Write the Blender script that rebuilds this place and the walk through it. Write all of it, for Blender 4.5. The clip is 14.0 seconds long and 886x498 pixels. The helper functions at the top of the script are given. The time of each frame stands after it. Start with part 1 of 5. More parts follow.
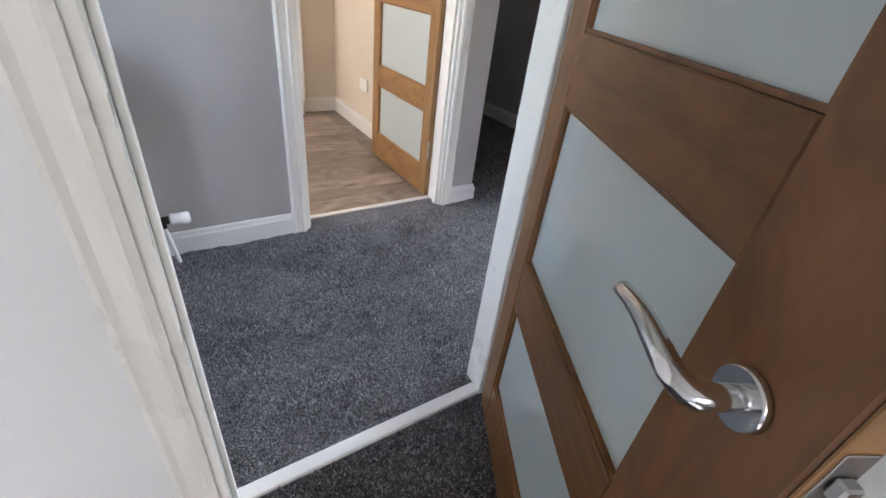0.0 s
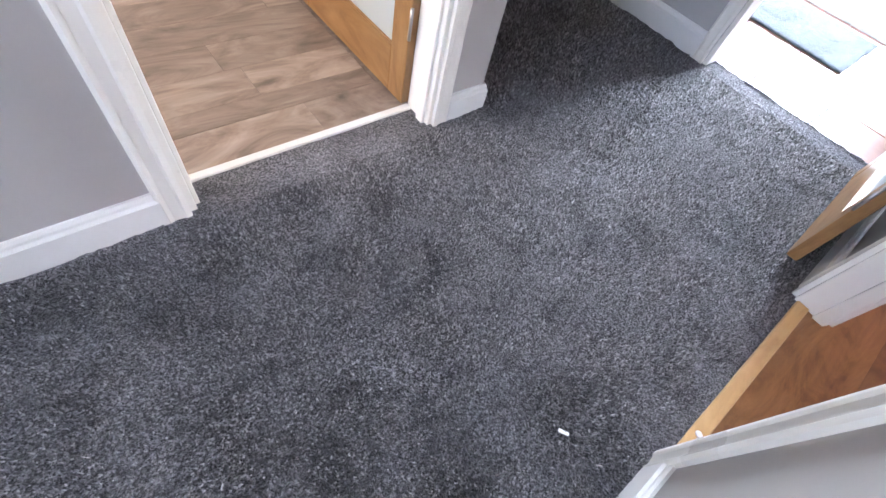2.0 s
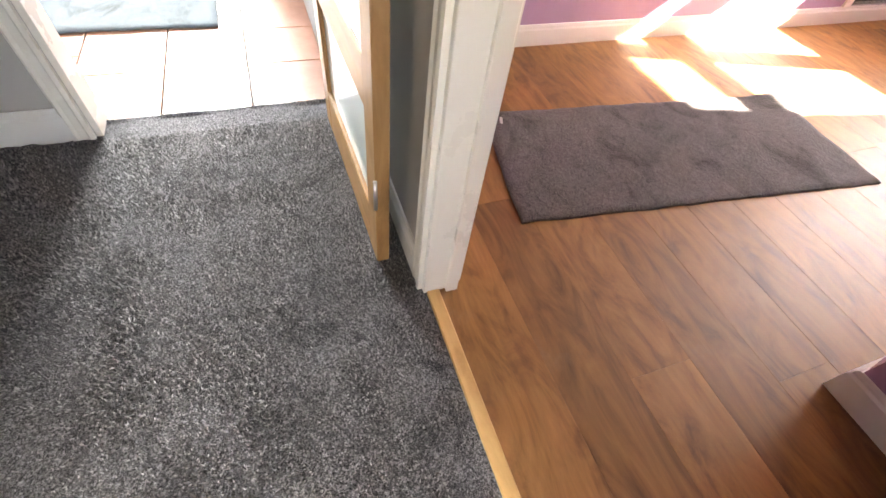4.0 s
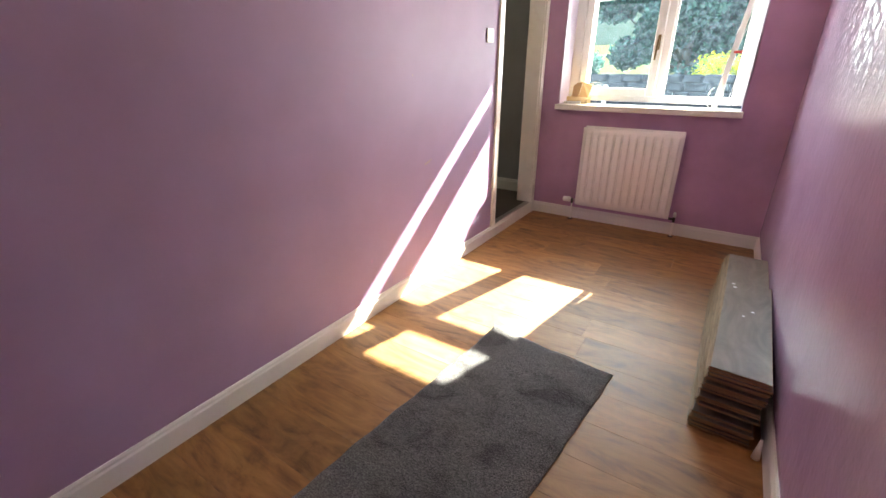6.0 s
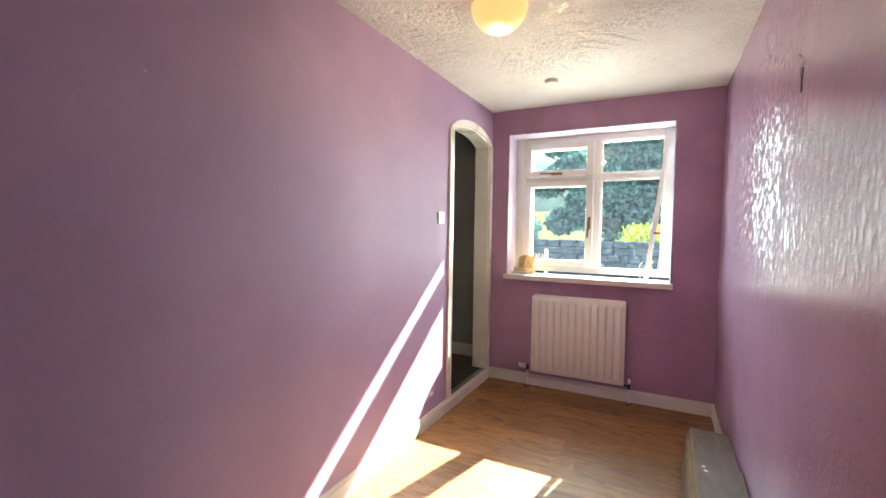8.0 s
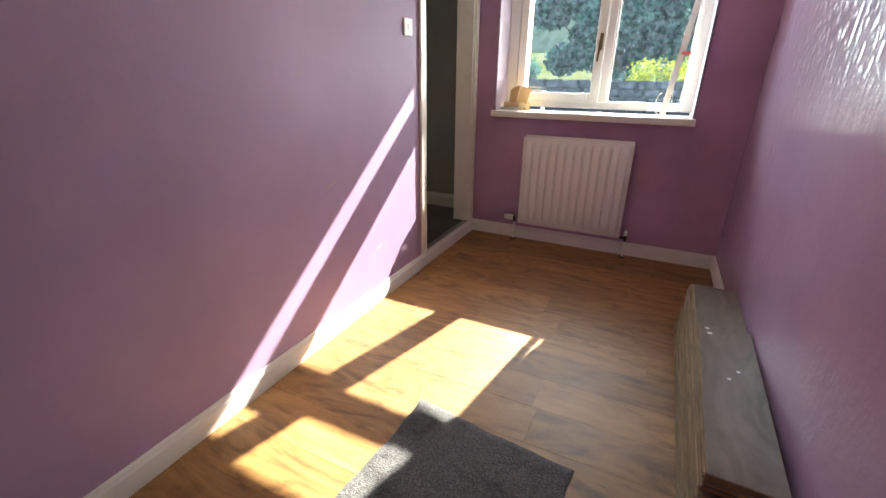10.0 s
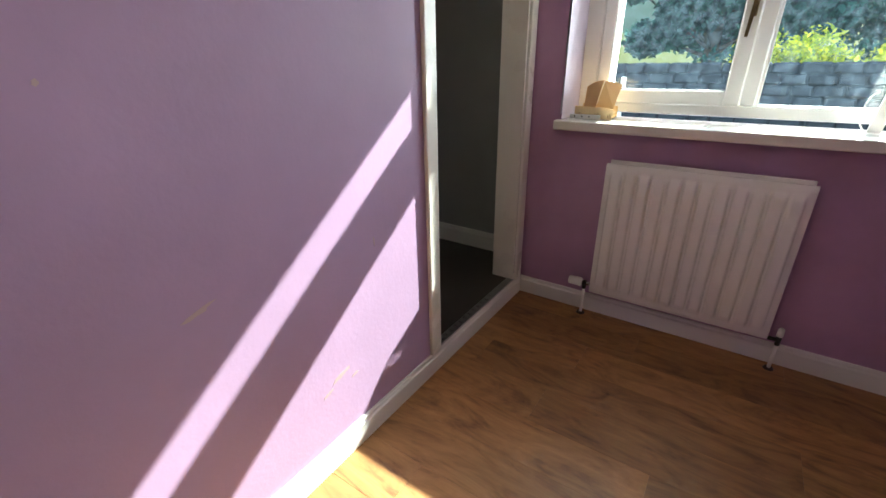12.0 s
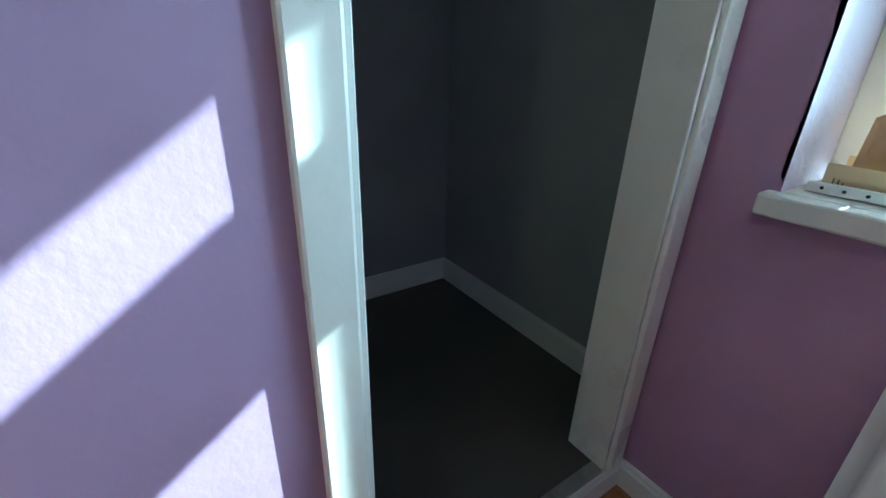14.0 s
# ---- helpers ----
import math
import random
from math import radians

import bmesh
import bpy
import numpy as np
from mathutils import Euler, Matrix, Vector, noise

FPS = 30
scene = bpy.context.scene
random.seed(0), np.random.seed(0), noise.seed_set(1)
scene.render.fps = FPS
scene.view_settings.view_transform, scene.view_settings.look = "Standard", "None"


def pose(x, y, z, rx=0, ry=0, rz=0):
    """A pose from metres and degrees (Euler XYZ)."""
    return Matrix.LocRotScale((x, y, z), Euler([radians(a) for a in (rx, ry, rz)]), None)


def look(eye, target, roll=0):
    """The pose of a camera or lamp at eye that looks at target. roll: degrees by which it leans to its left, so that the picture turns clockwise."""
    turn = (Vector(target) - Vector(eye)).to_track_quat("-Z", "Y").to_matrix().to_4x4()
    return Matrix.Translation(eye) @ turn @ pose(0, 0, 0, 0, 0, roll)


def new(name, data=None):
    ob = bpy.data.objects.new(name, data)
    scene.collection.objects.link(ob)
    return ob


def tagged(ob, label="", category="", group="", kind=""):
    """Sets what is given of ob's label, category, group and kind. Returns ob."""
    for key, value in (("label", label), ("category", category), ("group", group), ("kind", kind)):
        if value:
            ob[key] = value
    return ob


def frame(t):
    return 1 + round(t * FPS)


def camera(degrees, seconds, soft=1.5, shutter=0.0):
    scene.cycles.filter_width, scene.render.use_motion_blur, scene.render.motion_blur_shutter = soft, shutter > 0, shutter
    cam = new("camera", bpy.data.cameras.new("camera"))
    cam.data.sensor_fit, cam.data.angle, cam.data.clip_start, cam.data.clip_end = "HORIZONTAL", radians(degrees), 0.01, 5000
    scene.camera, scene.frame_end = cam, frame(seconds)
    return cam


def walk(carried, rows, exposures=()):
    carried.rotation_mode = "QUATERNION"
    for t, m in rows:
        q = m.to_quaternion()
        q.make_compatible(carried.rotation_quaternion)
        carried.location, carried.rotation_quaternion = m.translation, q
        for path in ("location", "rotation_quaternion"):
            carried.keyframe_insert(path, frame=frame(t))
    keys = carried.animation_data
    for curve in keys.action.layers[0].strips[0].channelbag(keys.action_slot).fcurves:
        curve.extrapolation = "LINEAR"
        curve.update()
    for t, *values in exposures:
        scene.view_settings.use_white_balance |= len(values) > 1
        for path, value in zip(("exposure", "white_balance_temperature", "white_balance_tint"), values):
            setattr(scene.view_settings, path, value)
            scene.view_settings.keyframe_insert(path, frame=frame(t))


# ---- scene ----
cam = camera(92.1, 14.0)
PATH = [
    (0, (3.002, -3.401, 1.057), (2.006, -4.765, -0.015), 7.2),
    (0.5, (2.963, -3.679, 1.01), (2.132, -5.001, -0.24), 8.3),
    (1, (2.865, -3.946, 0.985), (2.04, -5.085, -0.437), 11.8),
    (1.5, (2.722, -4.139, 0.989), (1.886, -5.145, -0.525), 14.3),
    (2, (2.565, -4.328, 0.91), (1.65, -5.044, -0.718), 17.6),
    (2.5, (2.392, -4.409, 0.936), (1.357, -4.849, -0.718), 19.6),
    (3, (2.209, -4.398, 0.96), (1.066, -4.589, -0.67), 13.8),
    (3.5, (1.997, -4.388, 0.952), (0.825, -4.116, -0.645), 12.4),
    (4, (1.851, -4.311, 0.998), (0.729, -3.754, -0.561), 9.3),
    (4.2, (1.816, -4.255, 1.028), (0.702, -3.593, -0.496), 6.1),
    (6.3, (1.45, -3.833, 1.319), (0.463, -2.215, 0.681), 0.5),
    (6.5, (1.445, -3.828, 1.344), (0.428, -2.18, 0.846), 0.5),
    (7, (1.425, -3.817, 1.411), (0.411, -2.104, 1.221), 0.7),
    (7.5, (1.413, -3.803, 1.424), (0.457, -2.048, 1.362), 0.8),
    (8, (1.434, -3.795, 1.403), (0.524, -2.016, 1.31), 0.8),
    (8.5, (1.483, -3.705, 1.385), (0.617, -1.929, 1.077), 0.1),
    (8.7, (1.48, -3.643, 1.365), (0.625, -1.88, 0.963), -0.4),
    (10.8, (1.117, -2.912, 1.223), (0.302, -1.289, 0.386), 2.2),
    (11, (1.061, -2.777, 1.228), (0.223, -1.169, 0.385), 1.9),
    (11.5, (0.957, -2.421, 1.202), (0.071, -0.828, 0.379), 1.5),
    (12, (0.909, -2.128, 1.274), (-0.126, -0.62, 0.464), -0.8),
    (12.5, (0.8, -1.807, 1.222), (-0.318, -0.355, 0.42), 0.3),
    (13, (0.765, -1.527, 1.231), (-0.454, -0.176, 0.401), 1.6),
    (13.5, (0.629, -1.279, 1.229), (-0.742, -0.067, 0.421), 1.4),
    (14, (0.47, -1.038, 1.215), (-1.034, 0.013, 0.418), 1.9),
]
EXPOSURE = [(0, 4.0, 6600, 14), (0.5, 4.15, 6450, 16), (1.0, 4.3, 6300, 18), (2.5, 4.75, 6900, 18), (4.2, 4.8, 8500, 14), (6.3, 3.5, 7200, -3), (8.7, 3.4, 7200, -4), (11, 2.65, 6900, 1), (12.5, 2.7, 6100, -15), (14, 2.8, 4600, -28)]
walk(cam, [(t, look(eye, target, roll)) for t, eye, target, roll in PATH], EXPOSURE)

# ---------- world, sun, exposure ----------
SUN_TO = Vector((-0.26, -1.0, -0.74)).normalized()
world = bpy.data.worlds.new("world")
scene.world = world
world.use_nodes = True
wn, wl = world.node_tree.nodes, world.node_tree.links
sky = wn.new("ShaderNodeTexSky")
sky.sky_type = "NISHITA"
sky.sun_disc = False
sky.sun_elevation = math.asin(-SUN_TO.z)
sky.sun_rotation = math.atan2(-SUN_TO.x, -SUN_TO.y)
wl.new(sky.outputs[0], wn["Background"].inputs[0])
wn["Background"].inputs[1].default_value = 0.15
sun_data = bpy.data.lights.new("sun", "SUN")
sun_data.energy, sun_data.angle, sun_data.color = 5.0, radians(0.5), (1.0, 0.98, 0.95)
sun = new("sun", sun_data)
sun.rotation_euler = SUN_TO.to_track_quat("-Z", "Y").to_euler()


def area_light(name, x, y, z, sx, sy, aim, watts, color):
    d = bpy.data.lights.new(name, "AREA")
    d.shape, d.size, d.size_y, d.energy, d.color = "RECTANGLE", sx, sy, watts, color
    o = new(name, d)
    o.matrix_world = look((x, y, z), aim)
    return o


SKYBLUE = (0.66, 0.82, 1.0)
area_light("window_skylight", 0.7, 4.6, 4.75, 4.0, 2.2, (0.84, -2.5, 0.6), 95, SKYBLUE)
# Added lamp out of view to the right, extra sky for the west wall.
area_light("window_sidelight", 3.35, 4.6, 1.9, 1.5, 2.4, (0.3, -1.8, 1.3), 60, (0.84, 0.90, 1.0))
# Added low lamp in place of sun bounced off the path, lights the ceiling.
area_light("window_path_bounce", 0.84, 1.8, 0.30, 2.4, 0.7, (0.84, -1.9, 2.45), 16, (1.0, 0.93, 0.84))
# Added lamp out of view to the left, extra sky for the east wall.
area_light("window_openlight", -2.65, 4.6, 2.3, 1.8, 2.8, (1.6, -1.6, 1.4), 80, (0.70, 0.85, 1.0))
area_light("porch_skylight", -7.5, -5.0, 3.5, 3.2, 1.8, (0.4, -4.75, 0.3), 235, (0.74, 0.87, 1.0))
# Added lamp inside the closed kitchen, in place of an unseen window.
area_light("kitchen_fill", 3.9, -6.1, 1.9, 1.0, 0.8, (2.3, -6.1, 0.2), 2.6, (1.0, 0.98, 0.95))
# Added lamp inside the lounge, lights the door and jambs from behind.
area_light("lounge_fill", 3.5, -1.1, 1.6, 1.5, 1.1, (3.0, -3.6, 0.6), 1.1, (1.0, 0.97, 0.94))
# Added lamp in the unseen end opening, brightens the hall.
area_light("hall_fill", 4.34, -4.6, 1.45, 0.7, 1.1, (2.5, -4.7, 0.4), 0.42, (1.0, 0.97, 0.93))
bulb = bpy.data.lights.new("lamp_bulb", "POINT")
bulb.energy, bulb.color, bulb.shadow_soft_size = 1.2, (1.0, 0.74, 0.46), 0.03
new("lamp_bulb", bulb).location = (0.70, -1.80, 2.35)


# ---------- materials ----------
def mat(name, base, rough=0.5, metal=0.0, coat=0.0, spec=0.5):
    m = bpy.data.materials.new(name)
    m.use_nodes = True
    b = m.node_tree.nodes["Principled BSDF"]
    b.inputs["Base Color"].default_value = (*base, 1)
    b.inputs["Roughness"].default_value = rough
    b.inputs["Metallic"].default_value = metal
    b.inputs["Coat Weight"].default_value = coat
    b.inputs["Specular IOR Level"].default_value = spec
    return m


def nodes_of(m):
    return m.node_tree.nodes, m.node_tree.links, m.node_tree.nodes["Principled BSDF"]


def coords(m, scale=(1, 1, 1), shift=None):
    n, l, b = nodes_of(m)
    tc, mp = n.new("ShaderNodeTexCoord"), n.new("ShaderNodeMapping")
    mp.inputs["Scale"].default_value = scale
    l.new(tc.outputs["Object"], mp.inputs["Vector"])
    if shift:
        oi, mul = n.new("ShaderNodeObjectInfo"), n.new("ShaderNodeVectorMath")
        mul.operation = "SCALE"
        mul.inputs[0].default_value = shift
        l.new(oi.outputs["Random"], mul.inputs["Scale"])
        l.new(mul.outputs[0], mp.inputs["Location"])
    return mp.outputs[0]


def noise_tex(m, vec, scale, detail=4.0, rough=0.55, distort=0.0):
    n, l, b = nodes_of(m)
    t = n.new("ShaderNodeTexNoise")
    t.inputs["Scale"].default_value, t.inputs["Detail"].default_value = scale, detail
    t.inputs["Roughness"].default_value, t.inputs["Distortion"].default_value = rough, distort
    l.new(vec, t.inputs["Vector"])
    return t.outputs["Fac"]


def ramp(m, fac, stops):
    n, l, b = nodes_of(m)
    r = n.new("ShaderNodeValToRGB")
    els = r.color_ramp.elements
    while len(els) < len(stops):
        els.new(0.5)
    for e, (p, c) in zip(els, stops):
        e.position, e.color = p, (*c, 1) if len(c) == 3 else c
    l.new(fac, r.inputs["Fac"])
    return r.outputs["Color"]


def mix(m, fac, a, b2, mode="MIX"):
    n, l, b = nodes_of(m)
    x = n.new("ShaderNodeMix")
    x.data_type, x.blend_type = "RGBA", mode
    for socket, v in ((x.inputs["Factor"], fac), (x.inputs["A"], a), (x.inputs["B"], b2)):
        if isinstance(v, (int, float)):
            socket.default_value = v
        elif isinstance(v, tuple):
            socket.default_value = (*v, 1)
        else:
            l.new(v, socket)
    return x.outputs["Result"]


def set_color(m, c):
    n, l, b = nodes_of(m)
    l.new(c, b.inputs["Base Color"])


def bump(m, fac, strength=0.3, dist=0.01, chain=True):
    n, l, b = nodes_of(m)
    k = n.new("ShaderNodeBump")
    k.inputs["Strength"].default_value, k.inputs["Distance"].default_value = strength, dist
    l.new(fac, k.inputs["Height"])
    if b.inputs["Normal"].is_linked:
        l.new(b.inputs["Normal"].links[0].from_socket, k.inputs["Normal"])
    l.new(k.outputs[0], b.inputs["Normal"])


def rough_from(m, fac, lo, hi):
    n, l, b = nodes_of(m)
    r = n.new("ShaderNodeMapRange")
    r.inputs["To Min"].default_value, r.inputs["To Max"].default_value = lo, hi
    l.new(fac, r.inputs["Value"])
    l.new(r.outputs[0], b.inputs["Roughness"])


def paint(name, base, rough, blotch=0.12, lump=0.25, lump_scale=90, marks=None, lump_dist=0.002):
    m = mat(name, base, rough)
    v = coords(m)
    big, fine = noise_tex(m, v, 1.7, 5), noise_tex(m, v, lump_scale, 3)
    dark = tuple(c * (1 - blotch) for c in base)
    light = tuple(min(1, c * (1 + blotch)) for c in base)
    c = ramp(m, big, [(0.3, dark), (0.7, light)])
    if marks:
        scuff = noise_tex(m, coords(m, (1, 0.5, 1.2)), 9, 8, 0.7, 1.5)
        c = mix(m, ramp(m, scuff, [(0.70, (0, 0, 0)), (0.78, (1, 1, 1))]), c, marks)
    set_color(m, c)
    rough_from(m, noise_tex(m, v, 6, 5), rough - 0.08, rough + 0.1)
    bump(m, fine, lump, lump_dist)
    bump(m, noise_tex(m, v, 7, 3), 0.12, 0.01)
    nodes_of(m)[2].inputs["Specular IOR Level"].default_value = 0.4
    return m


PURPLE = paint("purple_emulsion", (0.40, 0.272, 0.43), 0.56, 0.09, 0.22, 70, (0.40, 0.26, 0.38))
PURPLE_DARK = paint("mauve_emulsion", (0.43, 0.25, 0.41), 0.45, 0.2, 0.55, 45, (0.36, 0.22, 0.33))


def woodchip():
    """Glossy paint over woodchip paper."""
    m = mat("purple_woodchip_paper", (0.36, 0.22, 0.35), 0.22, spec=0.65)
    v = coords(m)
    set_color(m, ramp(m, noise_tex(m, v, 2.2, 5), [(0.3, (0.38, 0.235, 0.37)), (0.7, (0.45, 0.29, 0.44))]))
    bump(m, noise_tex(m, v, 60, 4, 0.6), 0.35, 0.003)
    bump(m, noise_tex(m, coords(m, (1, 1, 0.6)), 22, 3), 0.25, 0.008)
    return m


WOODCHIP = woodchip()
GREY_WALL = paint("grey_emulsion", (0.43, 0.412, 0.398), 0.6, 0.08, 0.15, 110, (0.36, 0.35, 0.35))
DARK_GREY = paint("charcoal_emulsion", (0.29, 0.293, 0.295), 0.6, 0.1, 0.15, 110)
CREAM_WALL = paint("cream_emulsion", (0.70, 0.62, 0.52), 0.6, 0.05, 0.15, 110)
WHITE_WALL = paint("white_emulsion", (0.68, 0.68, 0.67), 0.6, 0.05, 0.2, 90)
REVEAL = paint("lilac_white_reveal", (0.62, 0.55, 0.68), 0.5, 0.08, 0.6, 60, (0.42, 0.3, 0.42), 0.004)
GLOSS = paint("white_gloss_paint", (0.76, 0.735, 0.68), 0.28, 0.05, 0.12, 60, (0.55, 0.50, 0.44))
SKIRT = paint("scuffed_white_gloss", (0.72, 0.71, 0.69), 0.32, 0.07, 0.12, 60, (0.42, 0.37, 0.33))


def ceiling_mat():
    m = mat("white_stippled_plaster", (0.78, 0.77, 0.74), 0.75)
    v = coords(m, (1, 1, 1))
    stipple = noise_tex(m, coords(m, (1.0, 1.6, 1)), 45, 5, 0.6, 1.2)
    set_color(m, ramp(m, noise_tex(m, v, 2.5, 4), [(0.3, (0.78, 0.77, 0.74)), (0.7, (0.88, 0.87, 0.84))]))
    ridge = ramp(m, stipple, [(0.40, (0, 0, 0)), (0.52, (0.75, 0.75, 0.75)), (0.6, (1, 1, 1))])
    fade = ramp(m, noise_tex(m, v, 1.6, 2), [(0.36, (0.15, 0.15, 0.15)), (0.6, (1, 1, 1))])
    bump(m, mix(m, 1.0, ridge, fade, "MULTIPLY"), 0.6, 0.012)
    return m


CEILING = ceiling_mat()
PLAIN_CEILING = paint("white_ceiling_paint", (0.76, 0.76, 0.75), 0.7, 0.03, 0.15, 90)


def wood(name, dark, mid, light, rough, along=0, grain=14, spread=0.25, wear=None):
    """Grain runs along the object's axis given."""
    m = mat(name, mid, rough)
    s = [1.0, 1.0, 1.0]
    s[along] = 0.09
    v = coords(m, tuple(s), (13.0, 7.0, 5.0))
    v2 = coords(m, tuple(0.34 if i == along else 1.0 for i in range(3)), (3.0, 9.0, 2.0))
    g = noise_tex(m, v, grain, 9, 0.62, 0.9)
    fig = noise_tex(m, v2, 7.5, 6, 0.62, 2.6)
    c = ramp(m, fig, [(0.30, dark), (0.48, mid), (0.72, light)])
    c = mix(m, 0.34, c, ramp(m, g, [(0.32, dark), (0.55, mid), (0.75, light)]))
    n, l, b = nodes_of(m)
    oi = n.new("ShaderNodeObjectInfo")
    tone = ramp(m, oi.outputs["Random"], [(0.0, (1 - spread,) * 3), (1.0, (1 + spread * 0.6,) * 3)])
    c = mix(m, 1.0, c, tone, "MULTIPLY")
    if wear:
        w = noise_tex(m, coords(m), 3.0, 7, 0.65, 0.5)
        c = mix(m, ramp(m, w, [(0.60, (0, 0, 0)), (0.80, (0.35, 0.35, 0.35))]), c, wear)
    set_color(m, c)
    rough_from(m, g, rough - 0.1, rough + 0.14)
    bump(m, g, 0.12, 0.0015)
    return m


LAMINATE = wood("oak_laminate", (0.085, 0.035, 0.011), (0.295, 0.140, 0.045), (0.45, 0.230, 0.080), 0.50, 0, 24, 0.26, (0.36, 0.28, 0.21))
KITCHEN_LAM = wood("grey_brown_laminate", (0.095, 0.072, 0.060), (0.26, 0.200, 0.165), (0.45, 0.375, 0.32), 0.4, 0, 16, 0.3)
OAK = wood("oak_veneer", (0.20, 0.10, 0.036), (0.32, 0.170, 0.067), (0.42, 0.245, 0.11), 0.38, 2, 18, 0.08)
OAK_RAIL = wood("oak_veneer_rail", (0.20, 0.10, 0.036), (0.32, 0.170, 0.067), (0.42, 0.245, 0.11), 0.38, 0, 18, 0.08)
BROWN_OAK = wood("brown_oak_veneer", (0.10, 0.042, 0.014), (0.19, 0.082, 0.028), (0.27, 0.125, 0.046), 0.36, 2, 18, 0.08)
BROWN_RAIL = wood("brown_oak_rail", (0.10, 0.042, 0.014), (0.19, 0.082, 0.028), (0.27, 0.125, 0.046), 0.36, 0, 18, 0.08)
PINE = wood("pine_threshold", (0.42, 0.24, 0.09), (0.58, 0.36, 0.15), (0.66, 0.45, 0.21), 0.42, 0, 18, 0.05)
BOARD_TOP = wood("grey_laminate_board", (0.10, 0.078, 0.06), (0.165, 0.132, 0.105), (0.24, 0.20, 0.165), 0.36, 1, 14, 0.15)
BOARD_EDGE = wood("raw_board_edge", (0.13, 0.085, 0.045), (0.25, 0.170, 0.095), (0.36, 0.265, 0.16), 0.75, 1, 30, 0.2)
CUT_EDGE = wood("sawn_fibreboard", (0.20, 0.115, 0.055), (0.30, 0.18, 0.09), (0.38, 0.24, 0.13), 0.85, 0, 40, 0.15)


def carpet(name, dark, mid, light, tint):
    """Twist pile: tufts of differing shade, with brushed and trodden areas."""
    m = mat(name, mid, 0.95, spec=0.2)
    n, l, b = nodes_of(m)
    v = coords(m)
    warp = n.new("ShaderNodeVectorMath")
    warp.operation = "ADD"
    nz = n.new("ShaderNodeTexNoise")
    nz.inputs["Scale"].default_value, nz.inputs["Detail"].default_value = 60, 3
    l.new(v, nz.inputs["Vector"])
    sc = n.new("ShaderNodeVectorMath")
    sc.operation = "SCALE"
    sc.inputs["Scale"].default_value = 0.005
    l.new(nz.outputs["Color"], sc.inputs[0])
    l.new(v, warp.inputs[0])
    l.new(sc.outputs[0], warp.inputs[1])
    vo = n.new("ShaderNodeTexVoronoi")
    vo.inputs["Scale"].default_value = 270
    l.new(warp.outputs[0], vo.inputs["Vector"])
    sep = n.new("ShaderNodeSeparateColor")
    l.new(vo.outputs["Color"], sep.inputs[0])
    speck = noise_tex(m, v, 170, 3, 0.8)
    brushed = noise_tex(m, coords(m, (1, 1.5, 1)), 4.2, 8, 0.66, 1.0)
    tread = noise_tex(m, v, 1.3, 4, 0.6, 0.4)
    c = ramp(m, sep.outputs[0], [(0.0, dark), (0.25, dark), (0.5, mid), (0.82, light), (1.0, light)])
    c = mix(m, 0.55, c, ramp(m, speck, [(0.34, dark), (0.5, mid), (0.66, light)]))
    c = mix(m, 1.0, c, ramp(m, brushed, [(0.36, (0.27, 0.27, 0.29)), (0.47, (0.92, 0.92, 0.93)), (0.55, (1, 1, 1)), (0.70, tint)]), "MULTIPLY")
    c = mix(m, 1.0, c, ramp(m, tread, [(0.3, (0.78, 0.78, 0.80)), (0.6, (1.05, 1.05, 1.04))]), "MULTIPLY")
    set_color(m, c)
    b.inputs["Sheen Weight"].default_value = 0.3
    b.inputs["Sheen Roughness"].default_value = 0.5
    bump(m, brushed, 0.5, 0.03)
    bump(m, vo.outputs["Distance"], 0.9, 0.006)
    bump(m, speck, 0.8, 0.005)
    return m


def pile_mat():
    """Loose twists of yarn, each its own shade, in brushed and trodden areas."""
    m = mat("charcoal_pile_yarn", (0.07, 0.067, 0.073), 0.66, spec=0.45)
    n, l, b = nodes_of(m)
    v = coords(m)
    ge = n.new("ShaderNodeNewGeometry")
    c = ramp(m, ge.outputs["Random Per Island"], [(0.0, (0.014, 0.0135, 0.016)), (0.38, (0.055, 0.052, 0.057)), (0.72, (0.15, 0.143, 0.15)), (1.0, (0.40, 0.385, 0.39))])
    brushed = noise_tex(m, coords(m, (1, 1.4, 1)), 4.6, 7, 0.66, 1.0)
    c = mix(m, 1.0, c, ramp(m, brushed, [(0.36, (0.45, 0.45, 0.47)), (0.48, (0.95, 0.95, 0.96)), (0.70, (1.2, 1.2, 1.2))]), "MULTIPLY")
    set_color(m, c)
    b.inputs["Sheen Weight"].default_value = 0.45
    b.inputs["Sheen Roughness"].default_value = 0.5
    return m


PILE = pile_mat()
CARPET = carpet("charcoal_twist_carpet", (0.008, 0.0078, 0.009), (0.060, 0.057, 0.063), (0.37, 0.355, 0.375), (1.3, 1.29, 1.3))
MAT_PILE = carpet("grey_carpet_offcut", (0.02, 0.019, 0.021), (0.10, 0.093, 0.096), (0.30, 0.285, 0.285), (1.2, 1.2, 1.2))
DOORMAT = carpet("blue_grey_doormat_pile", (0.05, 0.065, 0.075), (0.10, 0.13, 0.145), (0.16, 0.195, 0.21), (1.1, 1.1, 1.1))
DARK_VINYL = paint("dark_lino", (0.070, 0.062, 0.056), 0.5, 0.25, 0.2, 150)


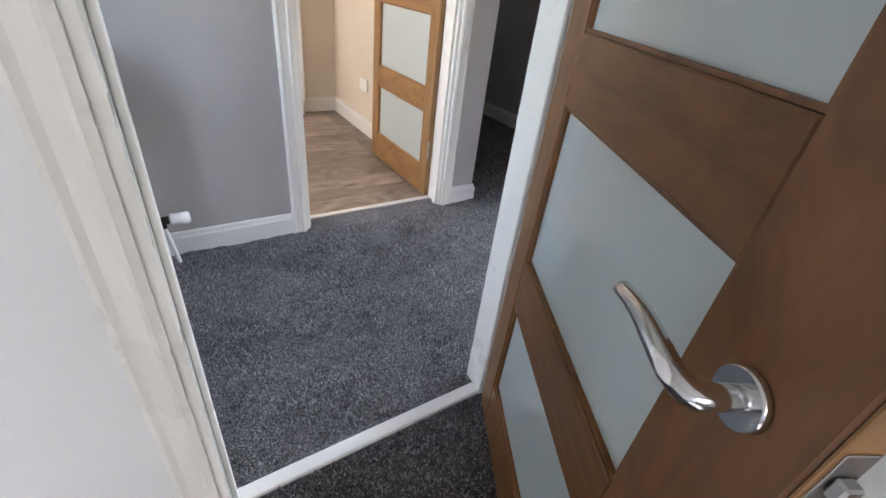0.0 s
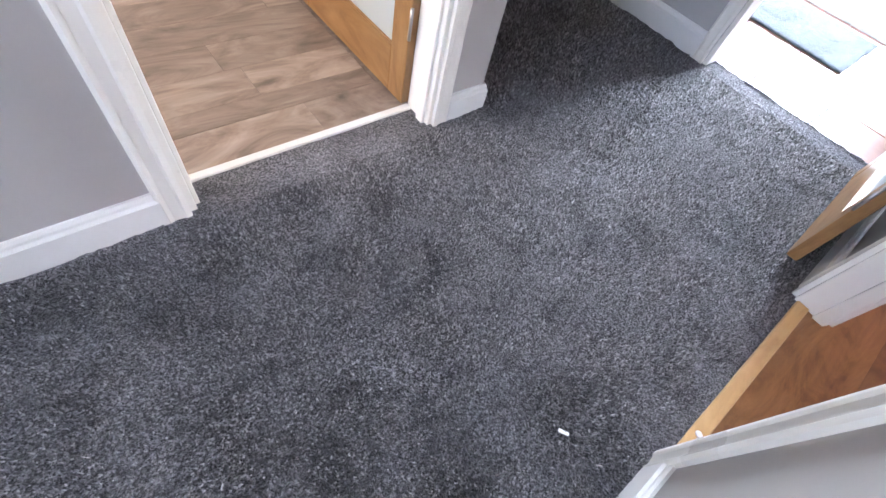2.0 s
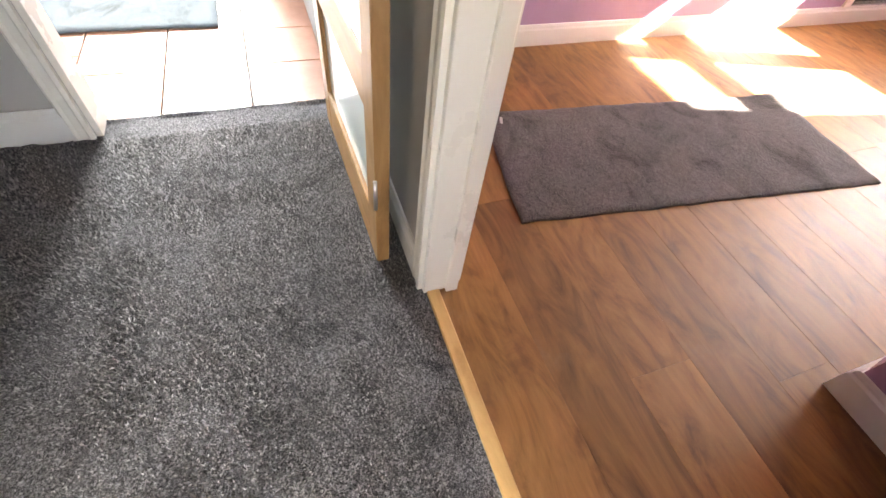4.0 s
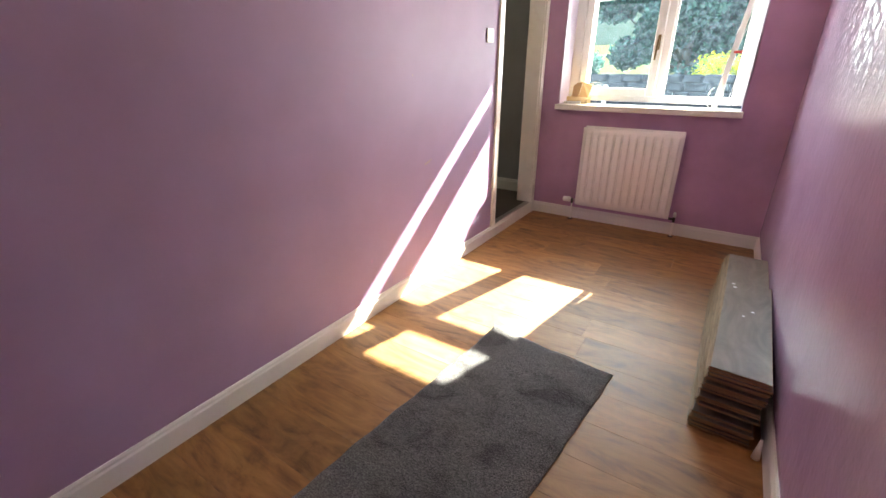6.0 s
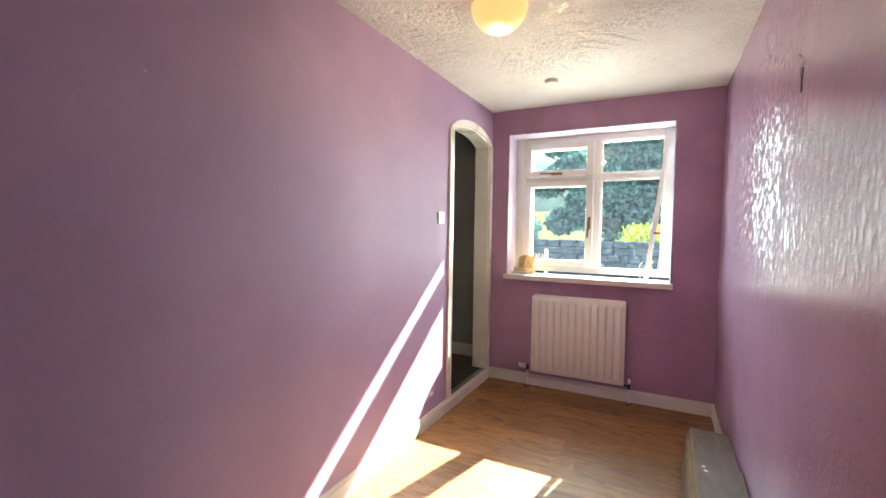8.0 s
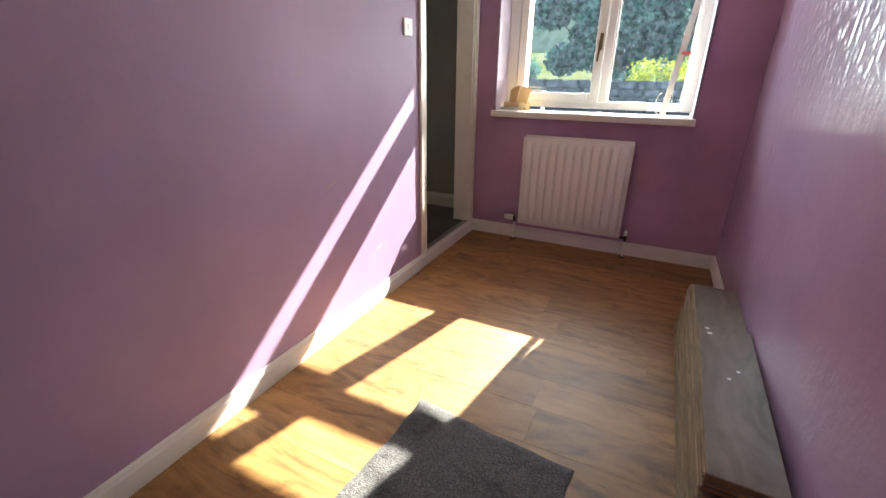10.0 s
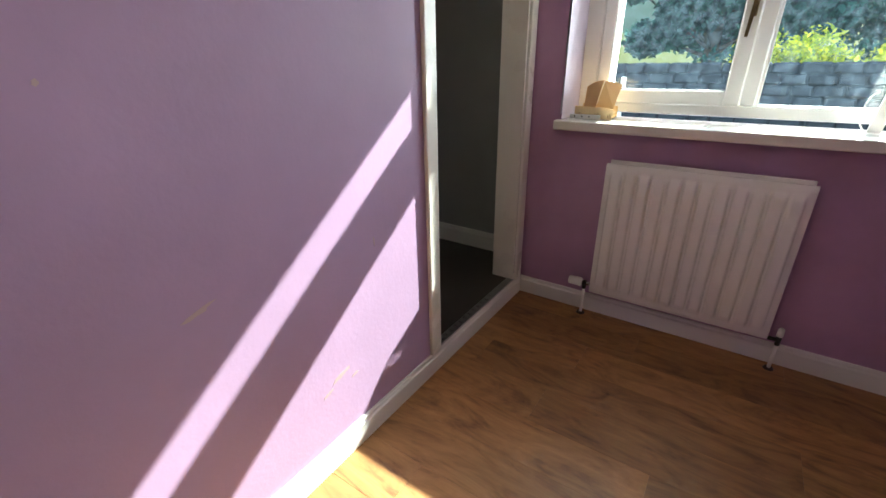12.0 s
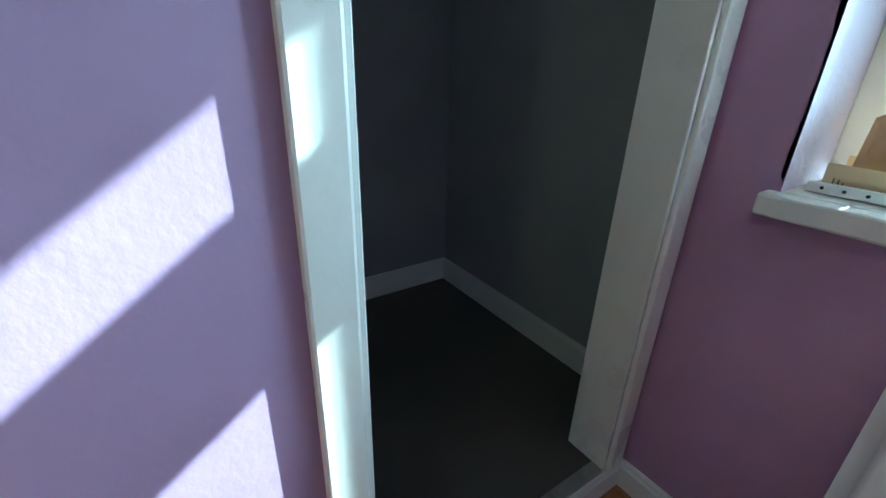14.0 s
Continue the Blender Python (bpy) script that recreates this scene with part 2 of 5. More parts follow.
def tile_mat():
    m = mat("terracotta_tile", (0.45, 0.21, 0.13), 0.42, spec=0.4)
    v = coords(m, (1, 1, 1), (4, 5, 6))
    n, l, b = nodes_of(m)
    oi = n.new("ShaderNodeObjectInfo")
    c = ramp(m, noise_tex(m, v, 9, 6), [(0.3, (0.27, 0.112, 0.065)), (0.7, (0.37, 0.175, 0.11))])
    set_color(m, mix(m, 1.0, c, ramp(m, oi.outputs["Random"], [(0, (0.82, 0.82, 0.82)), (1, (1.1, 1.1, 1.1))]), "MULTIPLY"))
    bump(m, noise_tex(m, v, 40, 4), 0.1, 0.003)
    return m


TILE = tile_mat()
GROUT = paint("grey_grout", (0.40, 0.37, 0.34), 0.9)
UPVC = paint("white_upvc", (0.82, 0.82, 0.81), 0.22, 0.02, 0.03, 40)
RAD_PAINT = paint("white_radiator_enamel", (0.84, 0.82, 0.79), 0.22, 0.03, 0.05, 60)
PLASTIC = mat("white_plastic", (0.80, 0.79, 0.76), 0.35)
CHROME = mat("chrome", (0.72, 0.72, 0.73), 0.12, 1.0)
STEEL = mat("brushed_steel", (0.45, 0.45, 0.46), 0.33, 1.0)
BRASS = mat("tarnished_brass", (0.20, 0.15, 0.08), 0.35, 1.0)
DARK_METAL = mat("dark_metal", (0.05, 0.048, 0.045), 0.45, 0.8)
# Black for the shade inside holes that are not cut out.
BLACK = mat("hole_shade_black", (0.012, 0.012, 0.012), 0.9)
RUBBER = mat("dark_rubber_seal", (0.03, 0.03, 0.03), 0.7)
CARD = paint("brown_cardboard", (0.52, 0.34, 0.17), 0.8, 0.1, 0.2, 50, (0.42, 0.26, 0.12))
CARD_LIGHT = paint("pale_cardboard", (0.66, 0.50, 0.29), 0.8, 0.08, 0.2, 50)
INK = mat("brown_print", (0.16, 0.09, 0.05), 0.8)
RED = mat("red_tape", (0.55, 0.05, 0.04), 0.5)
FILLER = paint("beige_filler", (0.46, 0.34, 0.34), 0.8)
PAPER = mat("white_paint_drip", (0.80, 0.80, 0.79), 0.55)


def glass_mat(name, rough=0.0, color=(1, 1, 1)):
    m = mat(name, color, rough)
    nodes_of(m)[2].inputs["Transmission Weight"].default_value = 1.0
    nodes_of(m)[2].inputs["IOR"].default_value = 1.45
    return m


def thin_glass():
    """A pane as a thin sheet: mostly clear, with a weak gloss on top, and dust tinted blue as haze."""
    m = bpy.data.materials.new("dusty_window_glass")
    m.use_nodes = True
    n, l = m.node_tree.nodes, m.node_tree.links
    n.remove(n["Principled BSDF"])
    tr, gl, df = n.new("ShaderNodeBsdfTransparent"), n.new("ShaderNodeBsdfGlossy"), n.new("ShaderNodeBsdfTranslucent")
    gl.inputs["Roughness"].default_value = 0.02
    # The dust's blue puts a haze over the view outside.
    df.inputs["Color"].default_value = (0.55, 0.75, 1.0, 1)
    fr, a, b = n.new("ShaderNodeFresnel"), n.new("ShaderNodeMixShader"), n.new("ShaderNodeMixShader")
    tc, nz, rp = n.new("ShaderNodeTexCoord"), n.new("ShaderNodeTexNoise"), n.new("ShaderNodeMapRange")
    nz.inputs["Scale"].default_value, nz.inputs["Detail"].default_value, nz.inputs["Roughness"].default_value = 30, 8, 0.8
    rp.inputs["From Min"].default_value, rp.inputs["From Max"].default_value = 0.45, 0.75
    rp.inputs["To Min"].default_value, rp.inputs["To Max"].default_value = 0.002, 0.022
    l.new(tc.outputs["Object"], nz.inputs["Vector"])
    l.new(nz.outputs["Fac"], rp.inputs["Value"])
    l.new(rp.outputs[0], a.inputs[0])
    l.new(tr.outputs[0], a.inputs[1])
    l.new(df.outputs[0], a.inputs[2])
    l.new(fr.outputs[0], b.inputs[0])
    l.new(a.outputs[0], b.inputs[1])
    l.new(gl.outputs[0], b.inputs[2])
    l.new(b.outputs[0], n["Material Output"].inputs[0])
    return m


WINDOW_GLASS = thin_glass()
FROSTED = mat("frosted_glass", (0.74, 0.84, 0.86), 0.35)
nodes_of(FROSTED)[2].inputs["Transmission Weight"].default_value = 0.38
nodes_of(FROSTED)[2].inputs["Coat Weight"].default_value = 0.6
LAMP_GLASS = mat("amber_lamp_glass", (0.85, 0.55, 0.30), 0.35)
nodes_of(LAMP_GLASS)[2].inputs["Emission Color"].default_value = (1.0, 0.50, 0.20, 1)
nodes_of(LAMP_GLASS)[2].inputs["Emission Strength"].default_value = 0.11
GRASS = paint("field_grass", (0.042, 0.060, 0.012), 0.9, 0.35, 0.5, 30)
FIELD = paint("sunlit_pasture", (0.044, 0.054, 0.009), 0.9, 0.35, 0.1, 5)
# The hill's blue-green has the haze of distance put into the colour.
HILL = paint("hazy_hill_grass", (0.055, 0.085, 0.062), 0.9, 0.3, 0.1, 5)
PAVING = paint("pale_concrete_paving", (0.50, 0.48, 0.44), 0.85, 0.15, 0.4, 50)
TARMAC = paint("tarmac_lane", (0.035, 0.035, 0.037), 0.85, 0.2, 0.4, 60)
STONE = paint("garden_stone", (0.034, 0.038, 0.045), 0.85, 0.3, 0.5, 25)
RENDER_WALL = paint("outside_render", (0.55, 0.53, 0.48), 0.85, 0.1, 0.4, 60)
BARK = paint("bark", (0.07, 0.055, 0.04), 0.9, 0.3, 0.8, 20)


def leaf_mat(name, a, b2):
    m = mat(name, a, 0.7, spec=0.06)
    n, l, b = nodes_of(m)
    ge = n.new("ShaderNodeNewGeometry")
    c = ramp(m, ge.outputs["Random Per Island"], [(0.0, a), (0.75, b2), (1.0, tuple(1.6 * k for k in b2))])
    set_color(m, c)
    tl, add = n.new("ShaderNodeBsdfTranslucent"), n.new("ShaderNodeAddShader")
    l.new(c, tl.inputs["Color"])
    l.new(b.outputs[0], add.inputs[0])
    l.new(tl.outputs[0], add.inputs[1])
    l.new(add.outputs[0], n["Material Output"].inputs[0])
    return m


LEAF = leaf_mat("tree_leaves", (0.008, 0.027, 0.026), (0.028, 0.075, 0.060))
SHRUB = leaf_mat("yellow_green_leaves", (0.12, 0.17, 0.02), (0.42, 0.38, 0.04))
for m in (FIELD, GRASS, HILL, TARMAC, STONE, BARK):
    nodes_of(m)[2].inputs["Specular IOR Level"].default_value = 0.02


# ---------- mesh helpers ----------
def mesh_of(bm, name, mats, smooth=False):
    me = bpy.data.meshes.new(name)
    bm.normal_update()
    bm.to_mesh(me)
    bm.free()
    for m in mats if isinstance(mats, (list, tuple)) else [mats]:
        me.materials.append(m)
    if smooth:
        for p in me.polygons:
            p.use_smooth = True
    return me


def add_box(bm, x0, y0, z0, x1, y1, z1, bev=0.0, m=0, seg=1):
    vs = [bm.verts.new((x, y, z)) for z in (z0, z1) for x, y in ((x0, y0), (x1, y0), (x1, y1), (x0, y1))]
    fs = []
    for idx in ((3, 2, 1, 0), (4, 5, 6, 7), (0, 1, 5, 4), (1, 2, 6, 5), (2, 3, 7, 6), (3, 0, 4, 7)):
        f = bm.faces.new([vs[i] for i in idx])
        f.material_index = m
        fs.append(f)
    if bev > 0:
        es = {e for f in fs for e in f.edges}
        bmesh.ops.bevel(bm, geom=list(es), offset=bev, segments=seg, profile=0.5, affect="EDGES", material=-1)


def boxes(*specs, bev=0.0):
    bm = bmesh.new()
    for s in specs:
        add_box(bm, *s, bev=bev)
    return bm


def add_tube(bm, p, q, r, r2=None, n=12, m=0, cap=True):
    p, q = Vector(p), Vector(q)
    w = (q - p).normalized()
    u = w.orthogonal().normalized()
    v = w.cross(u)
    r2 = r if r2 is None else r2
    rings = [[bm.verts.new(c + (u * math.cos(a) + v * math.sin(a)) * k) for a in [2 * math.pi * i / n for i in range(n)]] for c, k in ((p, r), (q, r2))]
    for i in range(n):
        f = bm.faces.new((rings[0][i], rings[0][(i + 1) % n], rings[1][(i + 1) % n], rings[1][i]))
        f.material_index, f.smooth = m, True
    if cap:
        bm.faces.new(rings[0][::-1]).material_index = m
        bm.faces.new(rings[1]).material_index = m


def tubes(*specs, n=12):
    bm = bmesh.new()
    for s in specs:
        add_tube(bm, *s, n=n)
    return bm


def add_prism(bm, outline, axis, a, b, m=0):
    """A closed outline of (u, v) pairs swept from a to b along an axis: x: (y, z), y: (x, z), z: (x, y)."""
    put = {"x": lambda c, u, v: (c, u, v), "y": lambda c, u, v: (u, c, v), "z": lambda c, u, v: (u, v, c)}[axis]
    lo, hi = [[bm.verts.new(put(c, u, v)) for u, v in outline] for c in (a, b)]
    n = len(outline)
    fs = [bm.faces.new((lo[i], lo[(i + 1) % n], hi[(i + 1) % n], hi[i])) for i in range(n)]
    fs += [bm.faces.new(lo[::-1]), bm.faces.new(hi)]
    for f in fs:
        f.material_index = m
    bmesh.ops.recalc_face_normals(bm, faces=fs)


def add_sweep(bm, profile, path, up=Vector((0, 0, 1)), m=0):
    """An open or closed profile of (side, up) pairs along a polyline, mitred at its corners."""
    pts = [Vector(p) for p in path]
    rings = []
    for i, p in enumerate(pts):
        d0 = (p - pts[i - 1]).normalized() if i else (pts[1] - p).normalized()
        d1 = (pts[i + 1] - p).normalized() if i < len(pts) - 1 else d0
        s0, s1 = d0.cross(up).normalized(), d1.cross(up).normalized()
        s = (s0 + s1).normalized()
        s /= max(0.3, s.dot(s0))
        rings.append([bm.verts.new(p + s * a + up * b) for a, b in profile])
    k = len(profile)
    fs = []
    for a, b in zip(rings, rings[1:]):
        for i in range(k):
            fs.append(bm.faces.new((a[i], a[(i + 1) % k], b[(i + 1) % k], b[i])))
    fs += [bm.faces.new(rings[0]), bm.faces.new(rings[-1][::-1])]
    for f in fs:
        f.material_index = m
    bmesh.ops.recalc_face_normals(bm, faces=fs)


def add_rod(bm, pts, radii, flat=1.0, n=16):
    """A smooth bar through points, its rings shared; flat squashes it upright."""
    rings = []
    for i, p in enumerate(pts):
        d = (pts[min(i + 1, len(pts) - 1)] - pts[max(i - 1, 0)]).normalized()
        u = d.cross(Vector((0, 0, 1))).normalized()
        v = u.cross(d).normalized()
        rings.append([bm.verts.new(p + u * math.cos(a) * radii[i] + v * math.sin(a) * radii[i] * flat) for a in [2 * math.pi * k / n for k in range(n)]])
    for a, b in zip(rings, rings[1:]):
        for k in range(n):
            bm.faces.new((a[k], a[(k + 1) % n], b[(k + 1) % n], b[k])).smooth = True
    bm.faces.new(rings[0][::-1])
    bm.faces.new(rings[-1])


def part(name, bm, material, parent=None, label="", smooth=False):
    ob = new(name, mesh_of(bm, name, material, smooth))
    if parent is not None:
        ob.parent = parent
    if label:
        ob["label"] = label
    return ob


def thing(name, label, category, group="", at=None):
    """An empty at the base of a thing whose parts are given in its own coordinates."""
    e = new(name)
    if at is not None:
        e.matrix_world = at
    return tagged(e, label, category, group)


def setting(name, bm, mats, label="", category="", smooth=False):
    return tagged(part(name, bm, mats, None, "", smooth), label, category or name.split("_")[0], "", "structure")


def faced(bm, sides):
    """Gives faces a material slot by the way they look: sides maps +x, -x, +y, -y to slots."""
    bm.normal_update()
    for f in bm.faces:
        n = f.normal
        for axis, i in (("x", 0), ("y", 1)):
            if abs(n[i]) > 0.7:
                f.material_index = sides.get(("+" if n[i] > 0 else "-") + axis, 0)
    return bm


# ---------- the setting: walls, floors, ceilings ----------
H = 2.5
DOOR_H = 2.04

# window wall of the purple room, with the window's opening
WX0, WX1, WZ0, WZ1 = 0.165, 1.505, 0.975, 2.268
bm = boxes((-0.115, 0, 0, WX0, 0.42, H), (WX1, 0, 0, 1.95, 0.42, H), (WX0, 0, 0, WX1, 0.42, WZ0), (WX0, 0, WZ1, WX1, 0.42, H))
bm.normal_update()
for f in bm.faces:
    c = f.calc_center_median()
    if f.normal.y > 0.7:
        f.material_index = 1
    elif WX0 - 0.01 < c.x < WX1 + 0.01 and abs(f.normal.y) < 0.3 and (abs(f.normal.x) > 0.7 or abs(f.normal.z) > 0.7):
        f.material_index = 2
setting("wall_north", bm, [PURPLE_DARK, RENDER_WALL, REVEAL], "mauve painted window wall with a deep white reveal", "wall")

# wall with the arched doorway: face x = 0
AY0, AY1 = -0.847, -0.088
ASPRING, ARISE, STEP = 2.16, 0.13, 0.105


def arch_z(y, spring=ASPRING, rise=ARISE, y0=AY0, y1=AY1):
    u = (2 * (y - y0) / (y1 - y0)) - 1
    return spring + rise * math.sqrt(max(0.0, 1 - (u * 0.92) ** 2)) - rise * math.sqrt(1 - 0.92 ** 2)


bm = boxes((-0.115, -4.06, 0, 0, AY0, H), (-0.115, AY1, 0, 0, 0, H), (-0.115, AY0, 0, 0, AY1, STEP - 0.005))
ys = [AY0 + (AY1 - AY0) * i / 16 for i in range(17)]
add_prism(bm, [(AY0, H), (AY1, H)] + [(y, arch_z(y)) for y in reversed(ys)], "x", -0.115, 0)
faced(bm, {"-x": 1})
setting("wall_west", bm, [PURPLE, DARK_GREY], "long purple painted wall with an arched doorway", "wall")

# right-hand wall of the purple room, its outside corner and the door lobby
bm = faced(boxes((1.83, -3.11, 0, 1.95, 0, H)), {"+x": 1})
ny, nz = 440, 300
sheet = []
for j in range(nz + 1):
    z = 0.11 + (H - 0.125) * j / nz
    row = []
    for i in range(ny + 1):
        y = -3.109 + 3.108 * i / ny
        zone = 0.5 + 1.1 * noise.noise((y * 0.9, z * 0.9, 2.0))
        zone = max(0.0, min(1.0, zone)) * max(0.06, min(1.0, (z - 1.12) * 4.0)) * max(0.12, min(1.0, (-y - 0.6) / 1.1))
        v = noise.noise((y * 52, z * 24, 6.0)) + 0.35 * noise.noise((y * 90, z * 52, 1.0))
        pit = max(0.0, min(1.0, (v - 0.16) * 4.0)) * zone
        swell = 0.0012 * noise.noise((y * 17, z * 9, 3.0)) * (0.25 + zone) + 0.004 * noise.noise((y * 1.7, z * 1.4, 8.0))
        rim = min(1.0, i / 4, (ny - i) / 4, j / 4, (nz - j) / 4)
        row.append(bm.verts.new((1.8295 - rim * (0.0085 + swell - 0.0062 * pit), y, z)))
    sheet.append(row)
for a, b in zip(sheet, sheet[1:]):
    for i in range(ny):
        bm.faces.new((a[i + 1], a[i], b[i], b[i + 1])).smooth = True
setting("wall_east", bm, [WOODCHIP, WHITE_WALL], "purple woodchip-papered wall with a glossy finish", "wall")
setting("wall_lobby_end", faced(boxes((1.95, -3.11, 0, 2.10, -3.01, H)), {"+y": 1}), [PURPLE, WHITE_WALL], "short purple wall beside the door", "wall")
setting("wall_lobby_side", faced(boxes((2.10, -3.96, 0, 2.19, -3.01, H)), {"+x": 1}), [PURPLE, WHITE_WALL], "purple wall beside the door", "wall")

# wall between hall and the two rooms, with two doorways
PX0, PX1 = 1.255, 1.965
QX0, QX1 = 2.335, 3.052
Y_A, Y_B = -4.055, -3.96
bm = boxes((0.30, Y_A, 0, PX0, Y_B, H), (PX1, Y_A, 0, QX0, Y_B, H), (QX1, Y_A, 0, 4.6, Y_B, H),
           (PX0, Y_A, DOOR_H, PX1, Y_B, H), (QX0, Y_A, DOOR_H, QX1, Y_B, H))
bm.normal_update()
for f in bm.faces:
    if f.normal.y > 0.7:
        f.material_index = 1 if f.calc_center_median().x < 2.15 else 2
setting("wall_hall_north", bm, [GREY_WALL, PURPLE, WHITE_WALL], "grey hall wall with two doorways", "wall")
setting("wall_corner_south", boxes((-0.115, Y_A, 0, 0.30, Y_B, H)), [PURPLE], "purple wall closing the room", "wall")

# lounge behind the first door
# The opening is unseen, sized for the light it lets in.
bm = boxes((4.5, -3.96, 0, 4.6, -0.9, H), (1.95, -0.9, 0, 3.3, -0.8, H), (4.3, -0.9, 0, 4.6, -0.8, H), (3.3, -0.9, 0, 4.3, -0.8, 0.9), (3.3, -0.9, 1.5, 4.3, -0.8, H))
setting("wall_lounge", bm, [WHITE_WALL], "pale lounge walls with an unseen opening added for light", "wall")

# kitchen wall with its doorway, corridor partition, far walls
KX0, KX1 = 1.795, 2.525
KY, KYB = -5.14, -5.245
bm = boxes((1.59, KYB, 0, KX0, KY, H), (KX1, KYB, 0, 4.3, KY, H), (KX0, KYB, DOOR_H, KX1, KY, H), (1.59, -7.1, 0, 1.70, KYB, H))
bm.normal_update()
for f in bm.faces:
    c = f.calc_center_median()
    if (f.normal.x > 0.7 and c.y < KYB) or (f.normal.y < -0.7 and c.x > 1.7):
        f.material_index = 1
setting("wall_kitchen", bm, [GREY_WALL, CREAM_WALL], "grey hall wall with the kitchen doorway", "wall")
setting("wall_kitchen_far", boxes((1.70, -7.1, 0, 4.4, -6.98, H), (4.3, -6.98, 0, 4.4, -5.14, H)), [CREAM_WALL], "cream kitchen walls", "wall")
# The end wall's opening is unseen, added only for the lamp in it.
setting("wall_hall_end", boxes((4.3, -5.14, 0, 4.4, -4.055, 0.85), (4.3, -5.14, 2.05, 4.4, -4.055, H), (4.3, -5.14, 0.85, 4.4, -4.98, 2.05), (4.3, -4.22, 0.85, 4.4, -4.055, 2.05)), [GREY_WALL], "grey hall end wall with an unseen opening added for light", "wall")
setting("wall_corridor_end", boxes((0.28, -7.2, 0, 1.70, -7.1, H)), [GREY_WALL], "grey corridor end wall", "wall")
# wall with the porch opening
PY0, PY1 = -4.925, -4.12
bm = boxes((0.285, -7.1, 0, 0.385, PY0, H), (0.285, PY1, 0, 0.385, Y_A, H), (0.285, PY0, DOOR_H, 0.385, PY1, H))
faced(bm, {"-x": 1})
setting("wall_hall_west", bm, [GREY_WALL, WHITE_WALL], "grey hall wall beside the porch opening", "wall")
bm = boxes((-1.25, -4.02, 0, -0.115, -3.96, H), (-1.25, -5.75, 0, 0.285, -5.65, H),
           (-1.25, -4.38, 0, -1.15, -4.02, H), (-1.25, -5.65, 0, -1.15, -5.32, H), (-1.25, -5.32, 2.05, -1.15, -4.38, H))
setting("wall_porch", bm, [WHITE_WALL], "white porch walls with an open outer doorway", "wall")

# dark room through the arch
bm = boxes((-1.42, -2.2, 0, -1.30, 0.33, H), (-1.30, 0.21, 0, -0.115, 0.33, H), (-1.30, -2.2, 0, -0.115, -2.1, H))
setting("wall_back_room", bm, [DARK_GREY], "charcoal painted walls of the unlit back room", "wall")

# ceilings
bm = boxes((-0.115, -4.055, H + 0.006, 2.19, 0.42, H + 0.12))
nx, ny = 290, 560
sheet = []
for j in range(ny + 1):
    y = -4.05 + 4.05 * j / ny
    row = []
    for i in range(nx + 1):
        x = 2.10 * i / nx
        broad = noise.noise((x * 1.6, y * 1.6, 4.0))
        turn = 1.3 * noise.noise((x * 2.6, y * 2.6, 9.0))
        u, w = x * math.cos(turn) + y * math.sin(turn), y * math.cos(turn) - x * math.sin(turn)
        v = noise.noise((u * 17, w * 40, 1.5)) + 0.3 * noise.noise((x * 60, y * 60, 3.1))
        pit = min(1.0, max(0.0, (v - 0.18 + 0.12 * broad) * 4.5))
        fine = noise.noise((x * 48, y * 52, 7.0))
        k = max(0.25, min(1.0, 0.75 + 1.2 * broad)) * min(1.0, max(0.12, (-y - 0.35) / 0.7))
        row.append(bm.verts.new((x, y, H - 0.010 + (0.0085 * pit - 0.0014 * fine) * k)))
    sheet.append(row)
for a, b in zip(sheet, sheet[1:]):
    for i in range(nx):
        bm.faces.new((a[i], b[i], b[i + 1], a[i + 1])).smooth = True
setting("ceiling_bedroom", bm, [CEILING], "white artex ceiling with a rough swirled texture", "ceiling")
setting("ceiling_hall", boxes((-1.25, -7.2, H, 4.6, -4.056, H + 0.12)), [PLAIN_CEILING], "plain white ceiling", "ceiling")
setting("ceiling_lounge", boxes((2.191, -4.055, H, 4.6, -0.8, H + 0.12)), [PLAIN_CEILING], "plain white ceiling", "ceiling")
setting("ceiling_back_room", boxes((-1.42, -2.2, H, -0.116, 0.33, H + 0.12)), [PLAIN_CEILING], "plain ceiling", "ceiling")

# floors
floor_bed = setting("floor_bedroom", boxes((-0.1, -4.02, -0.12, 2.15, 0.0, -0.0065)), [CUT_EDGE], "brown oak laminate plank floor, dusty and scuffed", "floor")


def grid_sheet(x0, y0, x1, y1, z, nx, ny, amp, seed, bm=None):
    bm = bm or bmesh.new()
    rows = []
    for j in range(ny + 1):
        y = y0 + (y1 - y0) * j / ny
        row = []
        for i in range(nx + 1):
            x = x0 + (x1 - x0) * i / nx
            row.append(bm.verts.new((x, y, z + amp * noise.noise((x * 7, y * 7, seed)))))
        rows.append(row)
    for j in range(ny):
        for i in range(nx):
            bm.faces.new((rows[j][i], rows[j][i + 1], rows[j + 1][i + 1], rows[j + 1][i])).smooth = True
    return bm


bm = grid_sheet(0.30, -5.235, 4.3, -4.03, 0.0, 160, 48, 0.004, 3)
grid_sheet(0.30, -7.1, 1.62, -5.235, 0.0, 52, 74, 0.004, 3, bm)
floor_hall = setting("floor_hall", bm, [CARPET], "charcoal twist-pile carpet, brushed and marked", "carpet")


